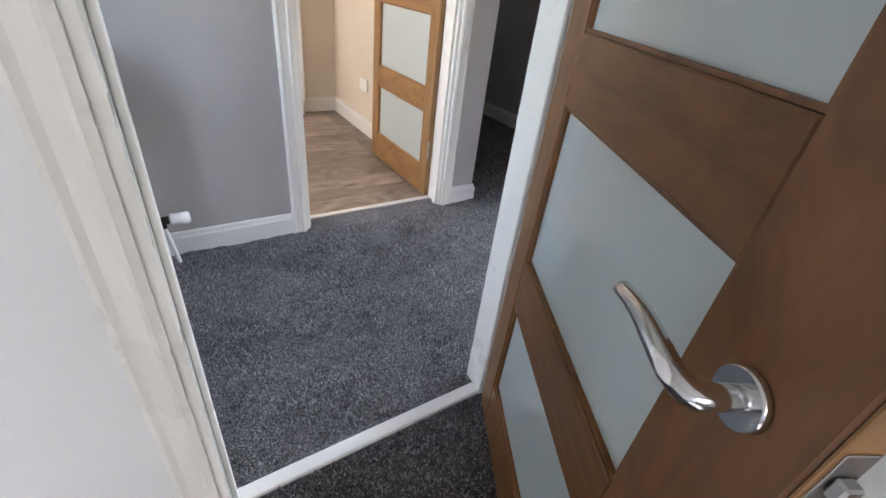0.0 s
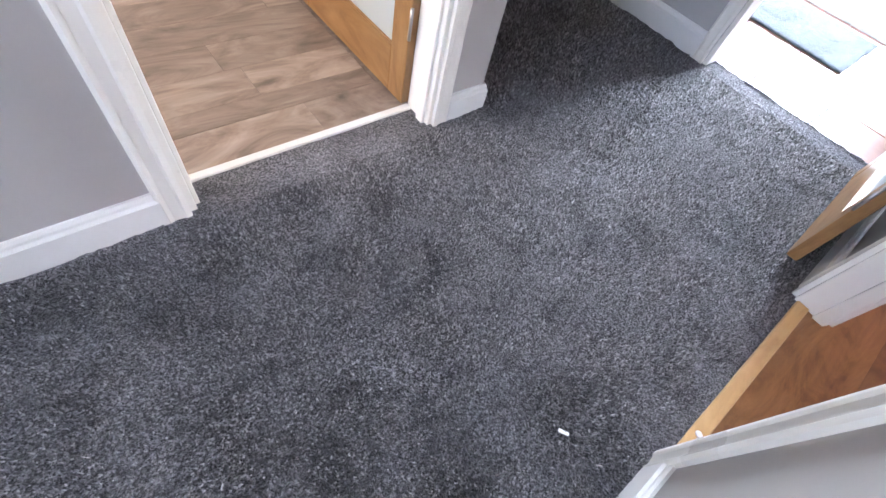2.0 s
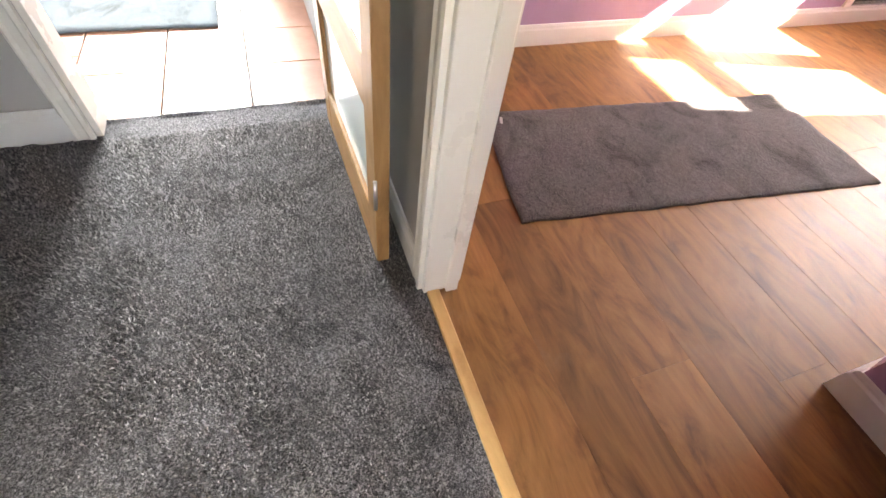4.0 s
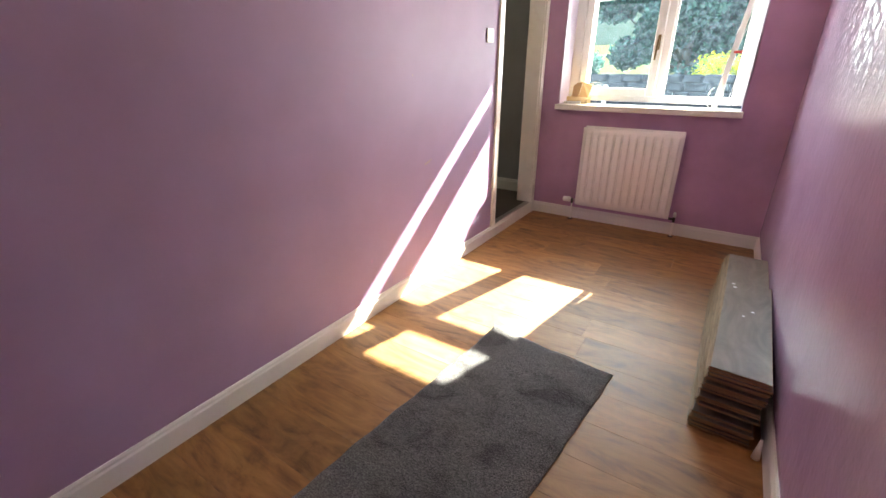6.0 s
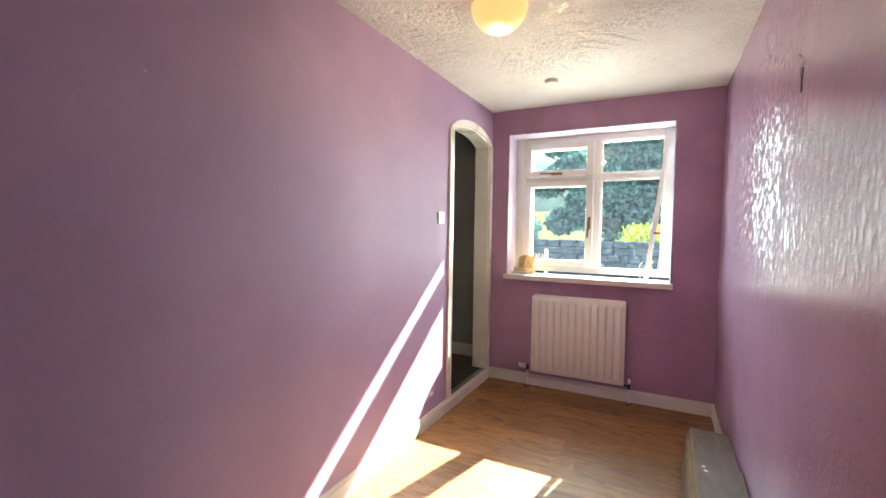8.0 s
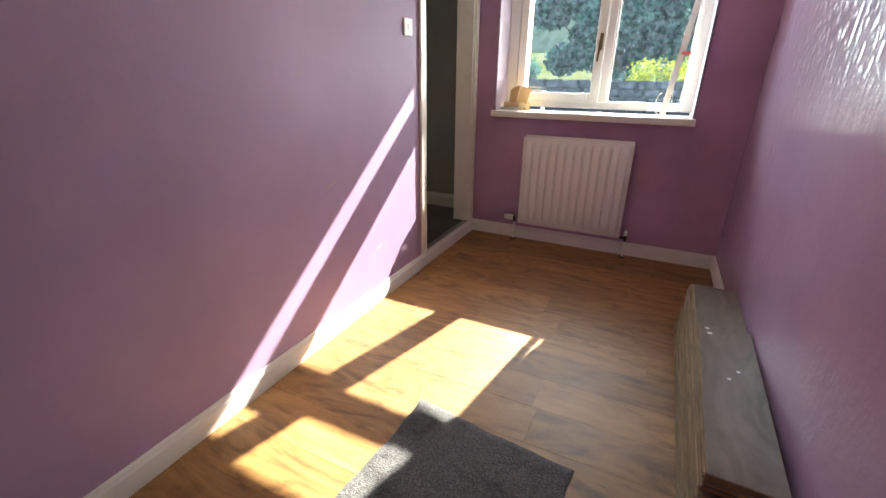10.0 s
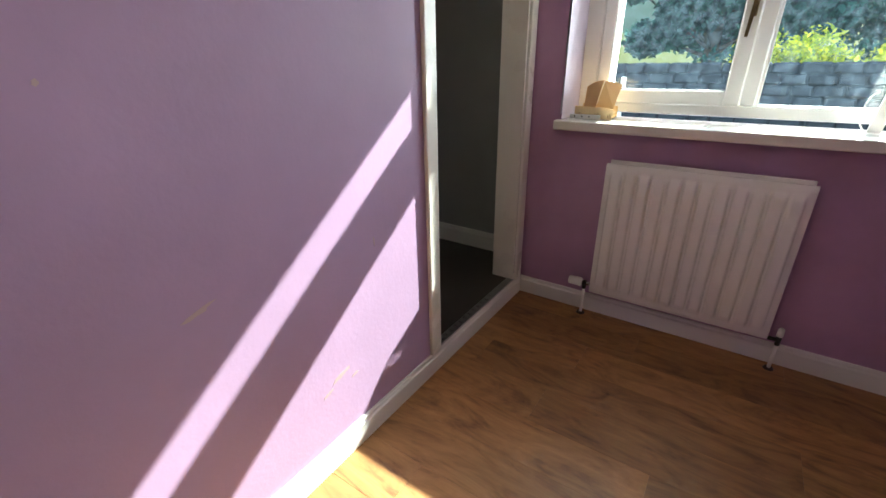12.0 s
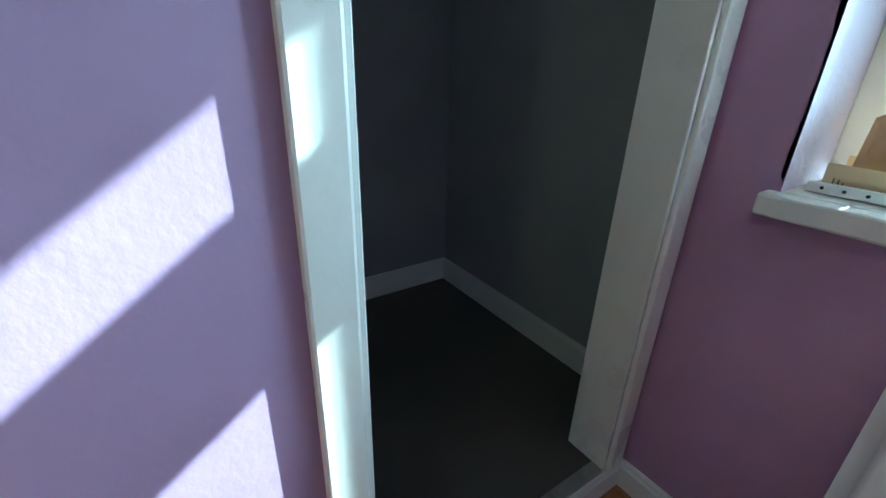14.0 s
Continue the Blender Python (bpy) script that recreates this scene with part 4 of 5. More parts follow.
RY = -0.085
radiator("white ribbed double-panel radiator below the window", 0.77, 0.68, 12, pose(0.428, RY, 0.148))
valve = thing("thermostatic_valve", "white thermostatic radiator valve lying sideways by the skirting", "valve")
bm = tubes(((0.395, -0.057, 0.182), (0.425, -0.057, 0.182), 0.011), ((0.425, -0.057, 0.182), (0.445, -0.057, 0.182), 0.014))
part("coupling", bm, CHROME, valve)
part("valve_body", tubes(((0.385, -0.057, 0.182), (0.402, -0.057, 0.182), 0.015), ((0.395, -0.057, 0.150), (0.395, -0.057, 0.184), 0.010)), DARK_METAL, valve)
bm = tubes(((0.318, -0.057, 0.182), (0.378, -0.057, 0.182), 0.022, 0.024), ((0.312, -0.057, 0.182), (0.318, -0.057, 0.182), 0.016, 0.022), ((0.378, -0.057, 0.182), (0.386, -0.057, 0.182), 0.020, 0.015), n=18)
part("thermostat_head", bm, PLASTIC, valve)
part("pipe", tubes(((0.395, -0.057, 0.0), (0.395, -0.057, 0.152), 0.0075)), PLASTIC, valve)
part("floor_collar", tubes(((0.395, -0.057, -0.004), (0.395, -0.057, 0.008), 0.026, 0.018)), DARK_METAL, valve)
lock = thing("lockshield_valve", "radiator lockshield valve with a white cap", "valve")
part("valve_body", tubes(((1.238, -0.062, 0.125), (1.238, -0.062, 0.172), 0.010), ((1.196, -0.062, 0.150), (1.238, -0.062, 0.150), 0.009)), DARK_METAL, lock)
part("cap", tubes(((1.238, -0.062, 0.170), (1.238, -0.062, 0.204), 0.013, 0.012), ((1.238, -0.062, 0.204), (1.238, -0.062, 0.210), 0.012, 0.007)), PLASTIC, lock)
part("pipe", tubes(((1.238, -0.062, 0.0), (1.238, -0.062, 0.127), 0.0075)), PLASTIC, lock)
part("floor_collar", tubes(((1.238, -0.062, -0.004), (1.238, -0.062, 0.007), 0.024, 0.016)), DARK_METAL, lock)

radiator("white ribbed double-panel radiator on the grey hall wall", 0.95, 0.62, 26, pose(4.065, KY + 0.10, 0.165, 0, 0, 180))
valve2 = thing("thermostatic_valve", "white thermostatic radiator valve above the chipped skirting", "valve")
VX, VY, VZ = 3.065, KY + 0.055, 0.185
part("coupling", tubes(((VX - 0.005, VY, VZ), (VX + 0.055, VY, VZ), 0.011)), CHROME, valve2)
part("valve_body", tubes(((VX - 0.020, VY, VZ), (VX + 0.004, VY, VZ), 0.015), ((VX, VY, VZ - 0.03), (VX, VY, VZ + 0.002), 0.010)), DARK_METAL, valve2)
part("thermostat_head", tubes(((VX - 0.085, VY, VZ), (VX - 0.025, VY, VZ), 0.023, 0.024), ((VX - 0.090, VY, VZ), (VX - 0.085, VY, VZ), 0.016, 0.022), n=18), PLASTIC, valve2)
part("pipe", tubes(((VX, VY, VZ - 0.03), (VX - 0.02, VY + 0.01, 0.0), 0.0075)), PLASTIC, valve2)


# ---------- glazed oak doors ----------
def glazed_door(name, label, w, m, stile_mat, rail_mat, knob_side, panes, lock_stile=0.08, hinge=1, h=1.975):
    """Hinge edge at x = 0, thickness about y = 0, standing on z = 0."""
    d = tagged(new(name), label, "door", "", "structure")
    d.matrix_world = m
    t, s, ls = 0.0175, 0.080, lock_stile
    part("stile", boxes((0, -t, 0, s, t, h), bev=0.0025), stile_mat, d)
    part("stile", boxes((w - ls, -t, 0, w, t, h), bev=0.0025), stile_mat, d)
    part("edge_lipping", boxes((w + 0.0003, -t + 0.002, 0, w + 0.004, t - 0.002, h), bev=0.001), OAK, d, "pale oak edge lipping")
    lat = part("latch_plate", boxes((w + 0.0042, -0.012, knob_side - 0.03, w + 0.0055, 0.012, knob_side + 0.03), bev=0.0005), STEEL, d, "steel latch plate")
    part("latch_bolt", boxes((w + 0.0056, -0.007, knob_side - 0.009, w + 0.016, 0.007, knob_side + 0.009), bev=0.002), STEEL, lat)
    levels = [0.0] + [z for p in panes for z in p] + [h]
    for z0, z1 in zip(levels[0::2], levels[1::2]):
        part("rail", boxes((s + 0.0005, -t + 0.001, z0, w - ls - 0.0005, t - 0.001, z1), bev=0.0025), rail_mat, d)
    for z0, z1 in panes:
        pn = part("pane", boxes((s + 0.001, -0.004, z0 + 0.001, w - ls - 0.001, 0.004, z1 - 0.001)), FROSTED, d, "frosted glass pane")
        for sy in (-1, 1):
            a, b = sorted((sy * 0.0045, sy * 0.012))
            bead = boxes((s + 0.001, a, z0 + 0.001, s + 0.006, b, z1 - 0.001), (w - ls - 0.006, a, z0 + 0.001, w - ls - 0.001, b, z1 - 0.001),
                         (s + 0.006, a, z0 + 0.001, w - ls - 0.006, b, z0 + 0.006), (s + 0.006, a, z1 - 0.006, w - ls - 0.006, b, z1 - 0.001))
            part("glazing_bead", bead, stile_mat, pn)
    for sy in (-1, 1):
        hb = bmesh.new()
        hx, hz = w - 0.06, knob_side
        add_tube(hb, (hx, sy * t, hz), (hx, sy * (t + 0.009), hz), 0.026, 0.025, n=28)
        rose = part("rose", hb, CHROME, d, "round chrome rose")
        lv = bmesh.new()
        pts, rad = [], []
        for k in range(21):
            u = k / 20
            if u < 0.28:
                a = u / 0.28
                pts.append(Vector((hx, sy * (t + 0.009 + 0.034 * a), hz)))
                rad.append(0.0115)
            else:
                a = (u - 0.28) / 0.72
                bend = min(1.0, a / 0.22)
                pts.append(Vector((hx - 0.128 * a, sy * (t + 0.043 + 0.011 * math.sin(bend * math.pi / 2) - 0.012 * max(0, a - 0.4)), hz + 0.012 * math.sin(a * math.pi * 0.9))))
                rad.append(0.0125 - 0.0035 * a)
        add_rod(lv, pts, rad, 0.92)
        part("lever", lv, CHROME, rose, "curved chrome lever")
    for z in (0.22, h - 0.25):
        part("hinge", tubes(((-0.004, hinge * 0.0185, z), (-0.004, hinge * 0.0185, z + 0.09), 0.005), n=10), STEEL, d)
    return d


PANES = [(0.155, 0.448), (0.562, 0.892), (1.000, 1.320), (1.435, 1.755)]
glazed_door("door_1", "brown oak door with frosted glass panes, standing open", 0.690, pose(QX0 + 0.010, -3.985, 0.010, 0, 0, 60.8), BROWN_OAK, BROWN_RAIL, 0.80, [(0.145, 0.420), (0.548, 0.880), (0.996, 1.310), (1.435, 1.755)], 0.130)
glazed_door("door_2", "light oak door with glass panes, folded back against the hall wall", 0.70, pose(1.138, -4.138, 0.012, 0, 0, 181.5), OAK, OAK_RAIL, 0.95, PANES)
glazed_door("door_3", "light oak door with glass panes, open into the kitchen", 0.70, pose(KX0 + 0.020, KYB - 0.005, 0.012, 0, 0, -90), OAK, OAK_RAIL, 0.95, PANES)

# threshold strips
setting("trim_threshold_lounge", boxes((QX0 + 0.012, -4.052, -0.01, QX1 - 0.012, -4.014, 0.009), bev=0.003), [SKIRT], "white painted threshold strip", "threshold")
setting("trim_threshold_bedroom", boxes((PX0 + 0.012, -4.050, -0.01, PX1 - 0.012, -4.014, 0.010), bev=0.003), [PINE], "pale pine threshold strip", "threshold")
setting("trim_threshold_kitchen", boxes((KX0 + 0.012, -5.252, -0.01, KX1 - 0.012, -5.226, 0.008), bev=0.003), [SKIRT], "white threshold strip", "threshold")

# checker-plate nosing on the step
nose = thing("step_nosing", "aluminium chequer-plate nosing on the step", "nosing")
part("plate", boxes((-0.036, AY0 + 0.013, STEP + 0.0005, 0.004, AY1 - 0.013, STEP + 0.004), (-0.001, AY0 + 0.013, STEP - 0.014, 0.004, AY1 - 0.013, STEP + 0.0003), bev=0.0008), STEEL, nose)
bar = bmesh.new()
for i in range(5):
    add_prism(bar, [(-0.010 + i * 0.0045, -0.012 + i * 0.0022), (-0.0085 + i * 0.0045, -0.012 + i * 0.0022), (-0.0085 + i * 0.0045, 0.012 - i * 0.0022), (-0.010 + i * 0.0045, 0.012 - i * 0.0022)], "z", 0, 0.0012)
tread = mesh_of(bar, "tread_bars", CHROME)
for i in range(17):
    y = AY0 + 0.04 + i * (AY1 - AY0 - 0.08) / 16
    o = new("tread_bars", tread)
    o.parent = nose
    o.matrix_local = pose(-0.018, y, STEP + 0.0038, 0, 0, 0 if i % 2 else 180)

# ---------- small fittings ----------
sw = thing("light_switch", "white square light switch plate on the purple wall", "switch")
part("plate", boxes((0.001, -1.083, 1.442, 0.010, -0.998, 1.527), bev=0.002), PLASTIC, sw)
part("rocker", boxes((0.0102, -1.050, 1.470, 0.015, -1.032, 1.500), bev=0.0015), PLASTIC, sw)

lamp = thing("ceiling_lamp", "amber glass bowl lamp on the ceiling, lit", "lamp")
LX, LY = 0.70, -1.80
bm = bmesh.new()
rings = []
for j in range(13):
    a = j / 12 * math.pi / 2
    rings.append([bm.verts.new((LX + 0.135 * math.cos(a) * math.cos(u), LY + 0.135 * math.cos(a) * math.sin(u), H - 0.022 - 0.122 * math.sin(a))) for u in [2 * math.pi * i / 32 for i in range(32)]])
for a, b in zip(rings, rings[1:]):
    for i in range(32):
        bm.faces.new((a[i], b[i], b[(i + 1) % 32], a[(i + 1) % 32])).smooth = True
bmesh.ops.remove_doubles(bm, verts=bm.verts[:], dist=1e-5)
shade = part("shade", bm, LAMP_GLASS, lamp, "amber marbled glass bowl")
part("ceiling_plate", tubes(((LX, LY, H - 0.024), (LX, LY, H - 0.0005), 0.128, 0.120), n=32), BRASS, lamp)

sm = thing("smoke_alarm", "white round smoke alarm on the ceiling", "smoke alarm")
part("base", tubes(((0.687, -0.64, H - 0.012), (0.687, -0.64, H - 0.0005), 0.052), n=28), PLASTIC, sm)
part("cover", tubes(((0.687, -0.64, H - 0.034), (0.687, -0.64, H - 0.0125), 0.042, 0.050), n=28), PLASTIC, sm)

key = thing("hanging_key", "small key hanging from a hook on the papered wall", "key")
part("hook", tubes(((1.829, -2.025, 1.972), (1.812, -2.025, 1.972), 0.003), ((1.812, -2.025, 1.972), (1.810, -2.025, 1.984), 0.003), n=8), CHROME, key)
kr = bmesh.new()
for i in range(16):
    a, b = 2 * math.pi * i / 16, 2 * math.pi * (i + 1) / 16
    add_tube(kr, (1.818, -2.025 + 0.012 * math.sin(a), 1.958 + 0.016 * math.cos(a)), (1.818, -2.025 + 0.012 * math.sin(b), 1.958 + 0.016 * math.cos(b)), 0.0016, n=6, cap=False)
part("ring", kr, CHROME, key)
kb = tubes(((1.8165, -2.025, 1.925), (1.8195, -2.025, 1.925), 0.016), n=16)
add_box(kb, 1.8168, -2.031, 1.860, 1.8192, -2.019, 1.916)
add_box(kb, 1.8168, -2.021, 1.870, 1.8192, -2.014, 1.886)
part("key_blade", kb, RUBBER, key)

vent = thing("open_socket_box", "white plastic frame of an empty wall socket box", "socket")
vf = boxes((0.3855, -5.93, 0.245, 0.393, -5.80, 0.257), (0.3855, -5.93, 0.133, 0.393, -5.80, 0.145), (0.3855, -5.93, 0.145, 0.393, -5.915, 0.245), (0.3855, -5.855, 0.145, 0.393, -5.80, 0.245), bev=0.002)
part("frame", vf, PLASTIC, vent)
# Flat black plate on the wall, for the shade inside the box.
part("recess_shade", boxes((0.3852, -5.915, 0.145, 0.3865, -5.855, 0.245)), BLACK, vent)

latch = thing("strike_plate", "worn metal strike plate let into the white door lining", "strike plate")
lx = QX1 - 0.0125
part("plate", boxes((lx - 0.0015, -4.030, 0.800, lx - 0.0003, -4.006, 0.925)), STEEL, latch)
# Black pieces laid on the plate, for the shade in its slots.
part("slot_shade", boxes((lx - 0.0024, -4.024, 0.835, lx - 0.0016, -4.011, 0.865), (lx - 0.0024, -4.024, 0.880, lx - 0.0016, -4.011, 0.905)), BLACK, latch)

stick = thing("plastic_strip", "white plastic strip lying on the charcoal carpet", "strip")
sb = boxes((0, -0.014, 0.0, 0.15, 0.014, 0.008), bev=0.002)
part("strip", sb, PLASTIC, stick)
part("end_cap", boxes((-0.008, -0.008, 0.0, -0.0005, 0.008, 0.006), bev=0.001), DARK_METAL, stick)
part("rod", tubes(((0.151, 0, 0.004), (0.30, 0.012, 0.004), 0.004), n=8), STEEL, stick)
stick.matrix_world = pose(3.140, -4.738, 0.004, 0, 0, -4)
lint = thing("paper_scrap", "tiny white scrap on the charcoal carpet", "scrap")
part("scrap", boxes((-0.004, -0.012, 0, 0.004, 0.012, 0.002), bev=0.0005), PAPER, lint)
lint.matrix_world = pose(2.117, -4.221, 0.004, 0, 0, 30)

drip = thing("paint_drip", "white paint drip on the pale pine threshold strip", "drip")
dm = tubes(((0, 0, 0), (0, 0, 0.0012), 0.009, 0.007), ((0.013, 0.004, 0), (0.013, 0.004, 0.001), 0.004, 0.003), n=10)
part("spot", dm, PAPER, drip)
drip.matrix_world = pose(1.862, -4.032, 0.010)

# kitchen fittings that show through the doorway
unit = thing("kitchen_cupboard", "white kitchen cupboard against the far wall", "cupboard")
part("body", boxes((1.99, -6.97, 0.10, 2.60, -6.85, 2.1), bev=0.002), CREAM_WALL, unit)
part("plinth", boxes((1.99, -6.965, 0.0, 2.60, -6.88, 0.10)), CREAM_WALL, unit)
part("door", boxes((1.995, -6.848, 0.12, 2.595, -6.828, 2.09), bev=0.004), UPVC, unit)
socket = thing("wall_socket", "white double socket on the cream kitchen wall", "socket")
part("plate", boxes((1.7005, -6.45, 0.30, 1.709, -6.32, 0.385), bev=0.002), PLASTIC, socket)

# ---------- carpet offcut, doormats ----------


def rug_mesh(corners, n, m, thick, curl, seed):
    a, b, c, d = [Vector((*p, 0)) for p in corners]
    bm = bmesh.new()
    top, bot = [], []
    for j in range(m + 1):
        for i in range(n + 1):
            u, v = i / n, j / m
            p = (a * (1 - u) + b * u) * (1 - v) + (d * (1 - u) + c * u) * v
            rim = min(u, 1 - u, v, 1 - v)
            wob = 0.010 * noise.noise((p.x * 9, p.y * 9, seed)) if rim == 0 else 0
            p = p + Vector((wob, wob, 0))
            lift = curl * max(0, 1 - (p - d).length / 0.25) ** 2 + 0.003 * noise.noise((p.x * 6, p.y * 6, seed + 5))
            top.append(bm.verts.new((p.x, p.y, thick + lift - (0.003 if rim == 0 else 0))))
            bot.append(bm.verts.new((p.x, p.y, 0.001 + max(0, lift * 0.8))))
    w = n + 1
    for j in range(m):
        for i in range(n):
            q = (j * w + i, j * w + i + 1, (j + 1) * w + i + 1, (j + 1) * w + i)
            bm.faces.new([top[k] for k in q]).smooth = True
            bm.faces.new([bot[k] for k in reversed(q)])
    ring = [i for i in range(n)] + [j * w + n for j in range(m)] + [m * w + n - i for i in range(n)] + [(m - j) * w for j in range(m)]
    for k, p in enumerate(ring):
        q = ring[(k + 1) % len(ring)]
        bm.faces.new((bot[p], bot[q], top[q], top[p]))
    bmesh.ops.recalc_face_normals(bm, faces=bm.faces[:])
    return bm


off = rug_mesh([(0.518, -3.573), (1.100, -3.676), (1.262, -2.136), (0.645, -2.075)][::1], 26, 60, 0.013, 0.02, 2)
tagged(part("carpet_offcut", off, MAT_PILE), "charcoal carpet offcut used as a mat on the laminate", "mat")
part("scrap", boxes((-0.006, -0.02, 0, 0.006, 0.02, 0.002)), PAPER)
sc = bpy.data.objects["scrap.001"] if "scrap.001" in bpy.data.objects else bpy.data.objects["scrap"]
sc.name = "paper_fleck"
tagged(sc, "small white fleck on the carpet offcut", "scrap")
sc.matrix_world = pose(0.585, -3.52, 0.0135, 0, 0, 70)
tagged(part("doormat", rug_mesh([(-0.98, -5.30), (-0.36, -5.30), (-0.35, -4.53), (-0.975, -4.54)], 20, 24, 0.010, 0.0, 6), DOORMAT), "blue-grey ribbed doormat on the porch tiles", "mat")
setting("trim_outer_threshold", boxes((-1.25, -5.32, -0.02, -1.10, -4.38, 0.03), bev=0.005), [UPVC], "white outer door threshold", "threshold")

# ---------- stack of spare laminate boards ----------
rnd = random.Random(5)
z = 0.001
LAYERS = []
for k in range(24):
    near = -2.27 + 0.003 * k + (0.06 if k in (6, 7, 8, 13) else 0.0) + rnd.uniform(-0.012, 0.012)
    far = -1.00 + 0.007 * k + rnd.uniform(-0.03, 0.03)
    turn = 0.3 + 0.04 * k + rnd.uniform(-0.15, 0.15)
    LAYERS.append((near, far if k < 22 else -1.33, 1.576 + 0.0010 * k + rnd.uniform(-0.005, 0.005), turn if k < 22 else 1.9))
for ya, yb, x0, turn in LAYERS:
    th, ln = 0.0098, yb - ya
    b = thing("laminate_board", "spare grey-brown laminate board in a loose stack", "board", "stack of spare laminate boards", pose(x0, ya, z, 0, 0, -turn))
    part("core", boxes((0, 0, 0, 0.195, ln, th - 0.0016), bev=0.0006), BOARD_EDGE, b)
    part("face", boxes((0.003, 0.001, th - 0.0015, 0.193, ln - 0.001, th)), BOARD_TOP, b)
    part("tongue", boxes((-0.006, 0.004, 0.003, -0.0003, ln - 0.004, 0.006)), BOARD_EDGE, b)
    part("end_grain", boxes((0.001, -0.0012, 0.0005, 0.194, -0.0002, th - 0.002)), CUT_EDGE, b)
    z += th + 0.0006
for x, y in ((1.655, -1.37), (1.662, -1.41), (1.735, -1.66), (1.70, -1.72)):
    fl = part("paint_fleck", tubes(((x, y, z), (x, y, z + 0.0006), rnd.uniform(0.006, 0.010)), n=10), PAPER)
    tagged(fl, "small white paint fleck on the boards", "fleck", "paint flecks")
bit = thing("caulk_nozzle", "white plastic nozzle standing by the wall", "nozzle")
part("cone", tubes(((1.795, -2.31, 0.0), (1.795, -2.31, 0.085), 0.014, 0.005), n=14), PLASTIC, bit)

# marks on the purple wall
for y, zc, w, h, c in ((-1.768, 0.768, 0.085, 0.018, PAPER), (-1.40, 0.335, 0.085, 0.022, PAPER), (-1.46, 0.30, 0.055, 0.012, PAPER), (-1.345, 0.30, 0.04, 0.012, PAPER), (-2.307, 0.322, 0.02, 0.028, PURPLE_DARK), (-1.9, 1.25, 0.012, 0.012, PAPER), (-1.2, 0.74, 0.006, 0.035, PAPER)):
    bm = bmesh.new()
    out = []
    for i in range(11):
        a = 2 * math.pi * i / 11
        k = rnd.uniform(0.55, 1.1)
        out.append((y + w * 0.5 * k * math.cos(a), zc + h * 0.5 * k * math.sin(a) + 0.3 * (y + w * 0.5 * k * math.cos(a) - y)))
    add_prism(bm, out, "x", 0.0004, 0.0012)
    tagged(part("plaster_chip", bm, FILLER if c is PAPER else c), "small chip and filler mark in the purple paint", "chip", "chips in the wall paint")

# ---------- outside the window ----------
setting("ground", boxes((-900, 0.42, -0.6, 900, 1800, -0.35), (-900, -900, -0.6, -1.42, 0.42, -0.35), (4.6, -900, -0.6, 900, 0.42, -0.35), (-1.42, -900, -0.6, 4.6, -7.3, -0.35)), [GRASS], "grass ground round the house", "ground")
# Unseen below the sill; pale so that it reflects sun onto the ceiling.
setting("pavement", boxes((-8, 0.43, -0.349, 9, 2.19, -0.33)), [PAVING], "unseen pale path added to bounce sun up to the ceiling", "pavement")
setting("pavement_porch", boxes((-9, -6.6, -0.349, -1.43, -3.0, -0.32)), [PAVING], "pale concrete path outside the porch", "pavement")
setting("road", boxes((-60, 2.2, -0.349, 60, 6.4, -0.335)), [TARMAC], "grey tarmac lane outside", "road")
hill = bmesh.new()
rows = []
for j in range(9):
    rows.append([hill.verts.new((-420 + i * 35, 260 + j * 40, 6 + max(0, 52 * math.sin(j / 8 * math.pi) * (1.15 + noise.noise((i * 0.35, j * 0.2, 8)))))) for i in range(25)])
for a, b in zip(rows, rows[1:]):
    for i in range(24):
        hill.faces.new((a[i], a[i + 1], b[i + 1], b[i])).smooth = True
field = bmesh.new()
rows = []
for j in range(7):
    y = 26 + 40 * j
    rows.append([field.verts.new((-320 + i * 40, y, -0.40 + 0.058 * (y - 26) * (1 + 0.25 * noise.noise((i * 0.4, j * 0.5, 2))))) for i in range(17)])
for a, b in zip(rows, rows[1:]):
    for i in range(16):
        field.faces.new((a[i], a[i + 1], b[i + 1], b[i])).smooth = True
setting("backdrop_field", field, [FIELD], "sunlit yellow-green pasture rising to the hill", "field")
setting("backdrop_hill", hill, [HILL], "distant green hillside", "hill")

gw = tagged(new("garden_wall"), "low dry-stone wall beside the lane", "stone wall")
base_wall = part("core", boxes((-12, 7.03, -0.36, 14, 7.27, 1.08)), STONE, gw)
stone_meshes = []
for k in range(6):
    bm = boxes((-0.2, -0.16, -0.09, 0.2, 0.16, 0.09), bev=0.03)
    for v in bm.verts:
        v.co += Vector((rnd.uniform(-0.015, 0.015), rnd.uniform(-0.015, 0.015), rnd.uniform(-0.012, 0.012)))
    stone_meshes.append(mesh_of(bm, "stone", STONE))
for row in range(9):
    x = -6.0 - rnd.random() * 0.3
    while x < 8:
        s = rnd.uniform(0.7, 1.25)
        o = new("stone", rnd.choice(stone_meshes))
        o.parent = gw
        o.matrix_local = Matrix.Translation((x + 0.2 * s, 7.15, -0.27 + row * 0.17)) @ Matrix.Diagonal((s, 1.05, 0.93, 1))
        x += 0.41 * s


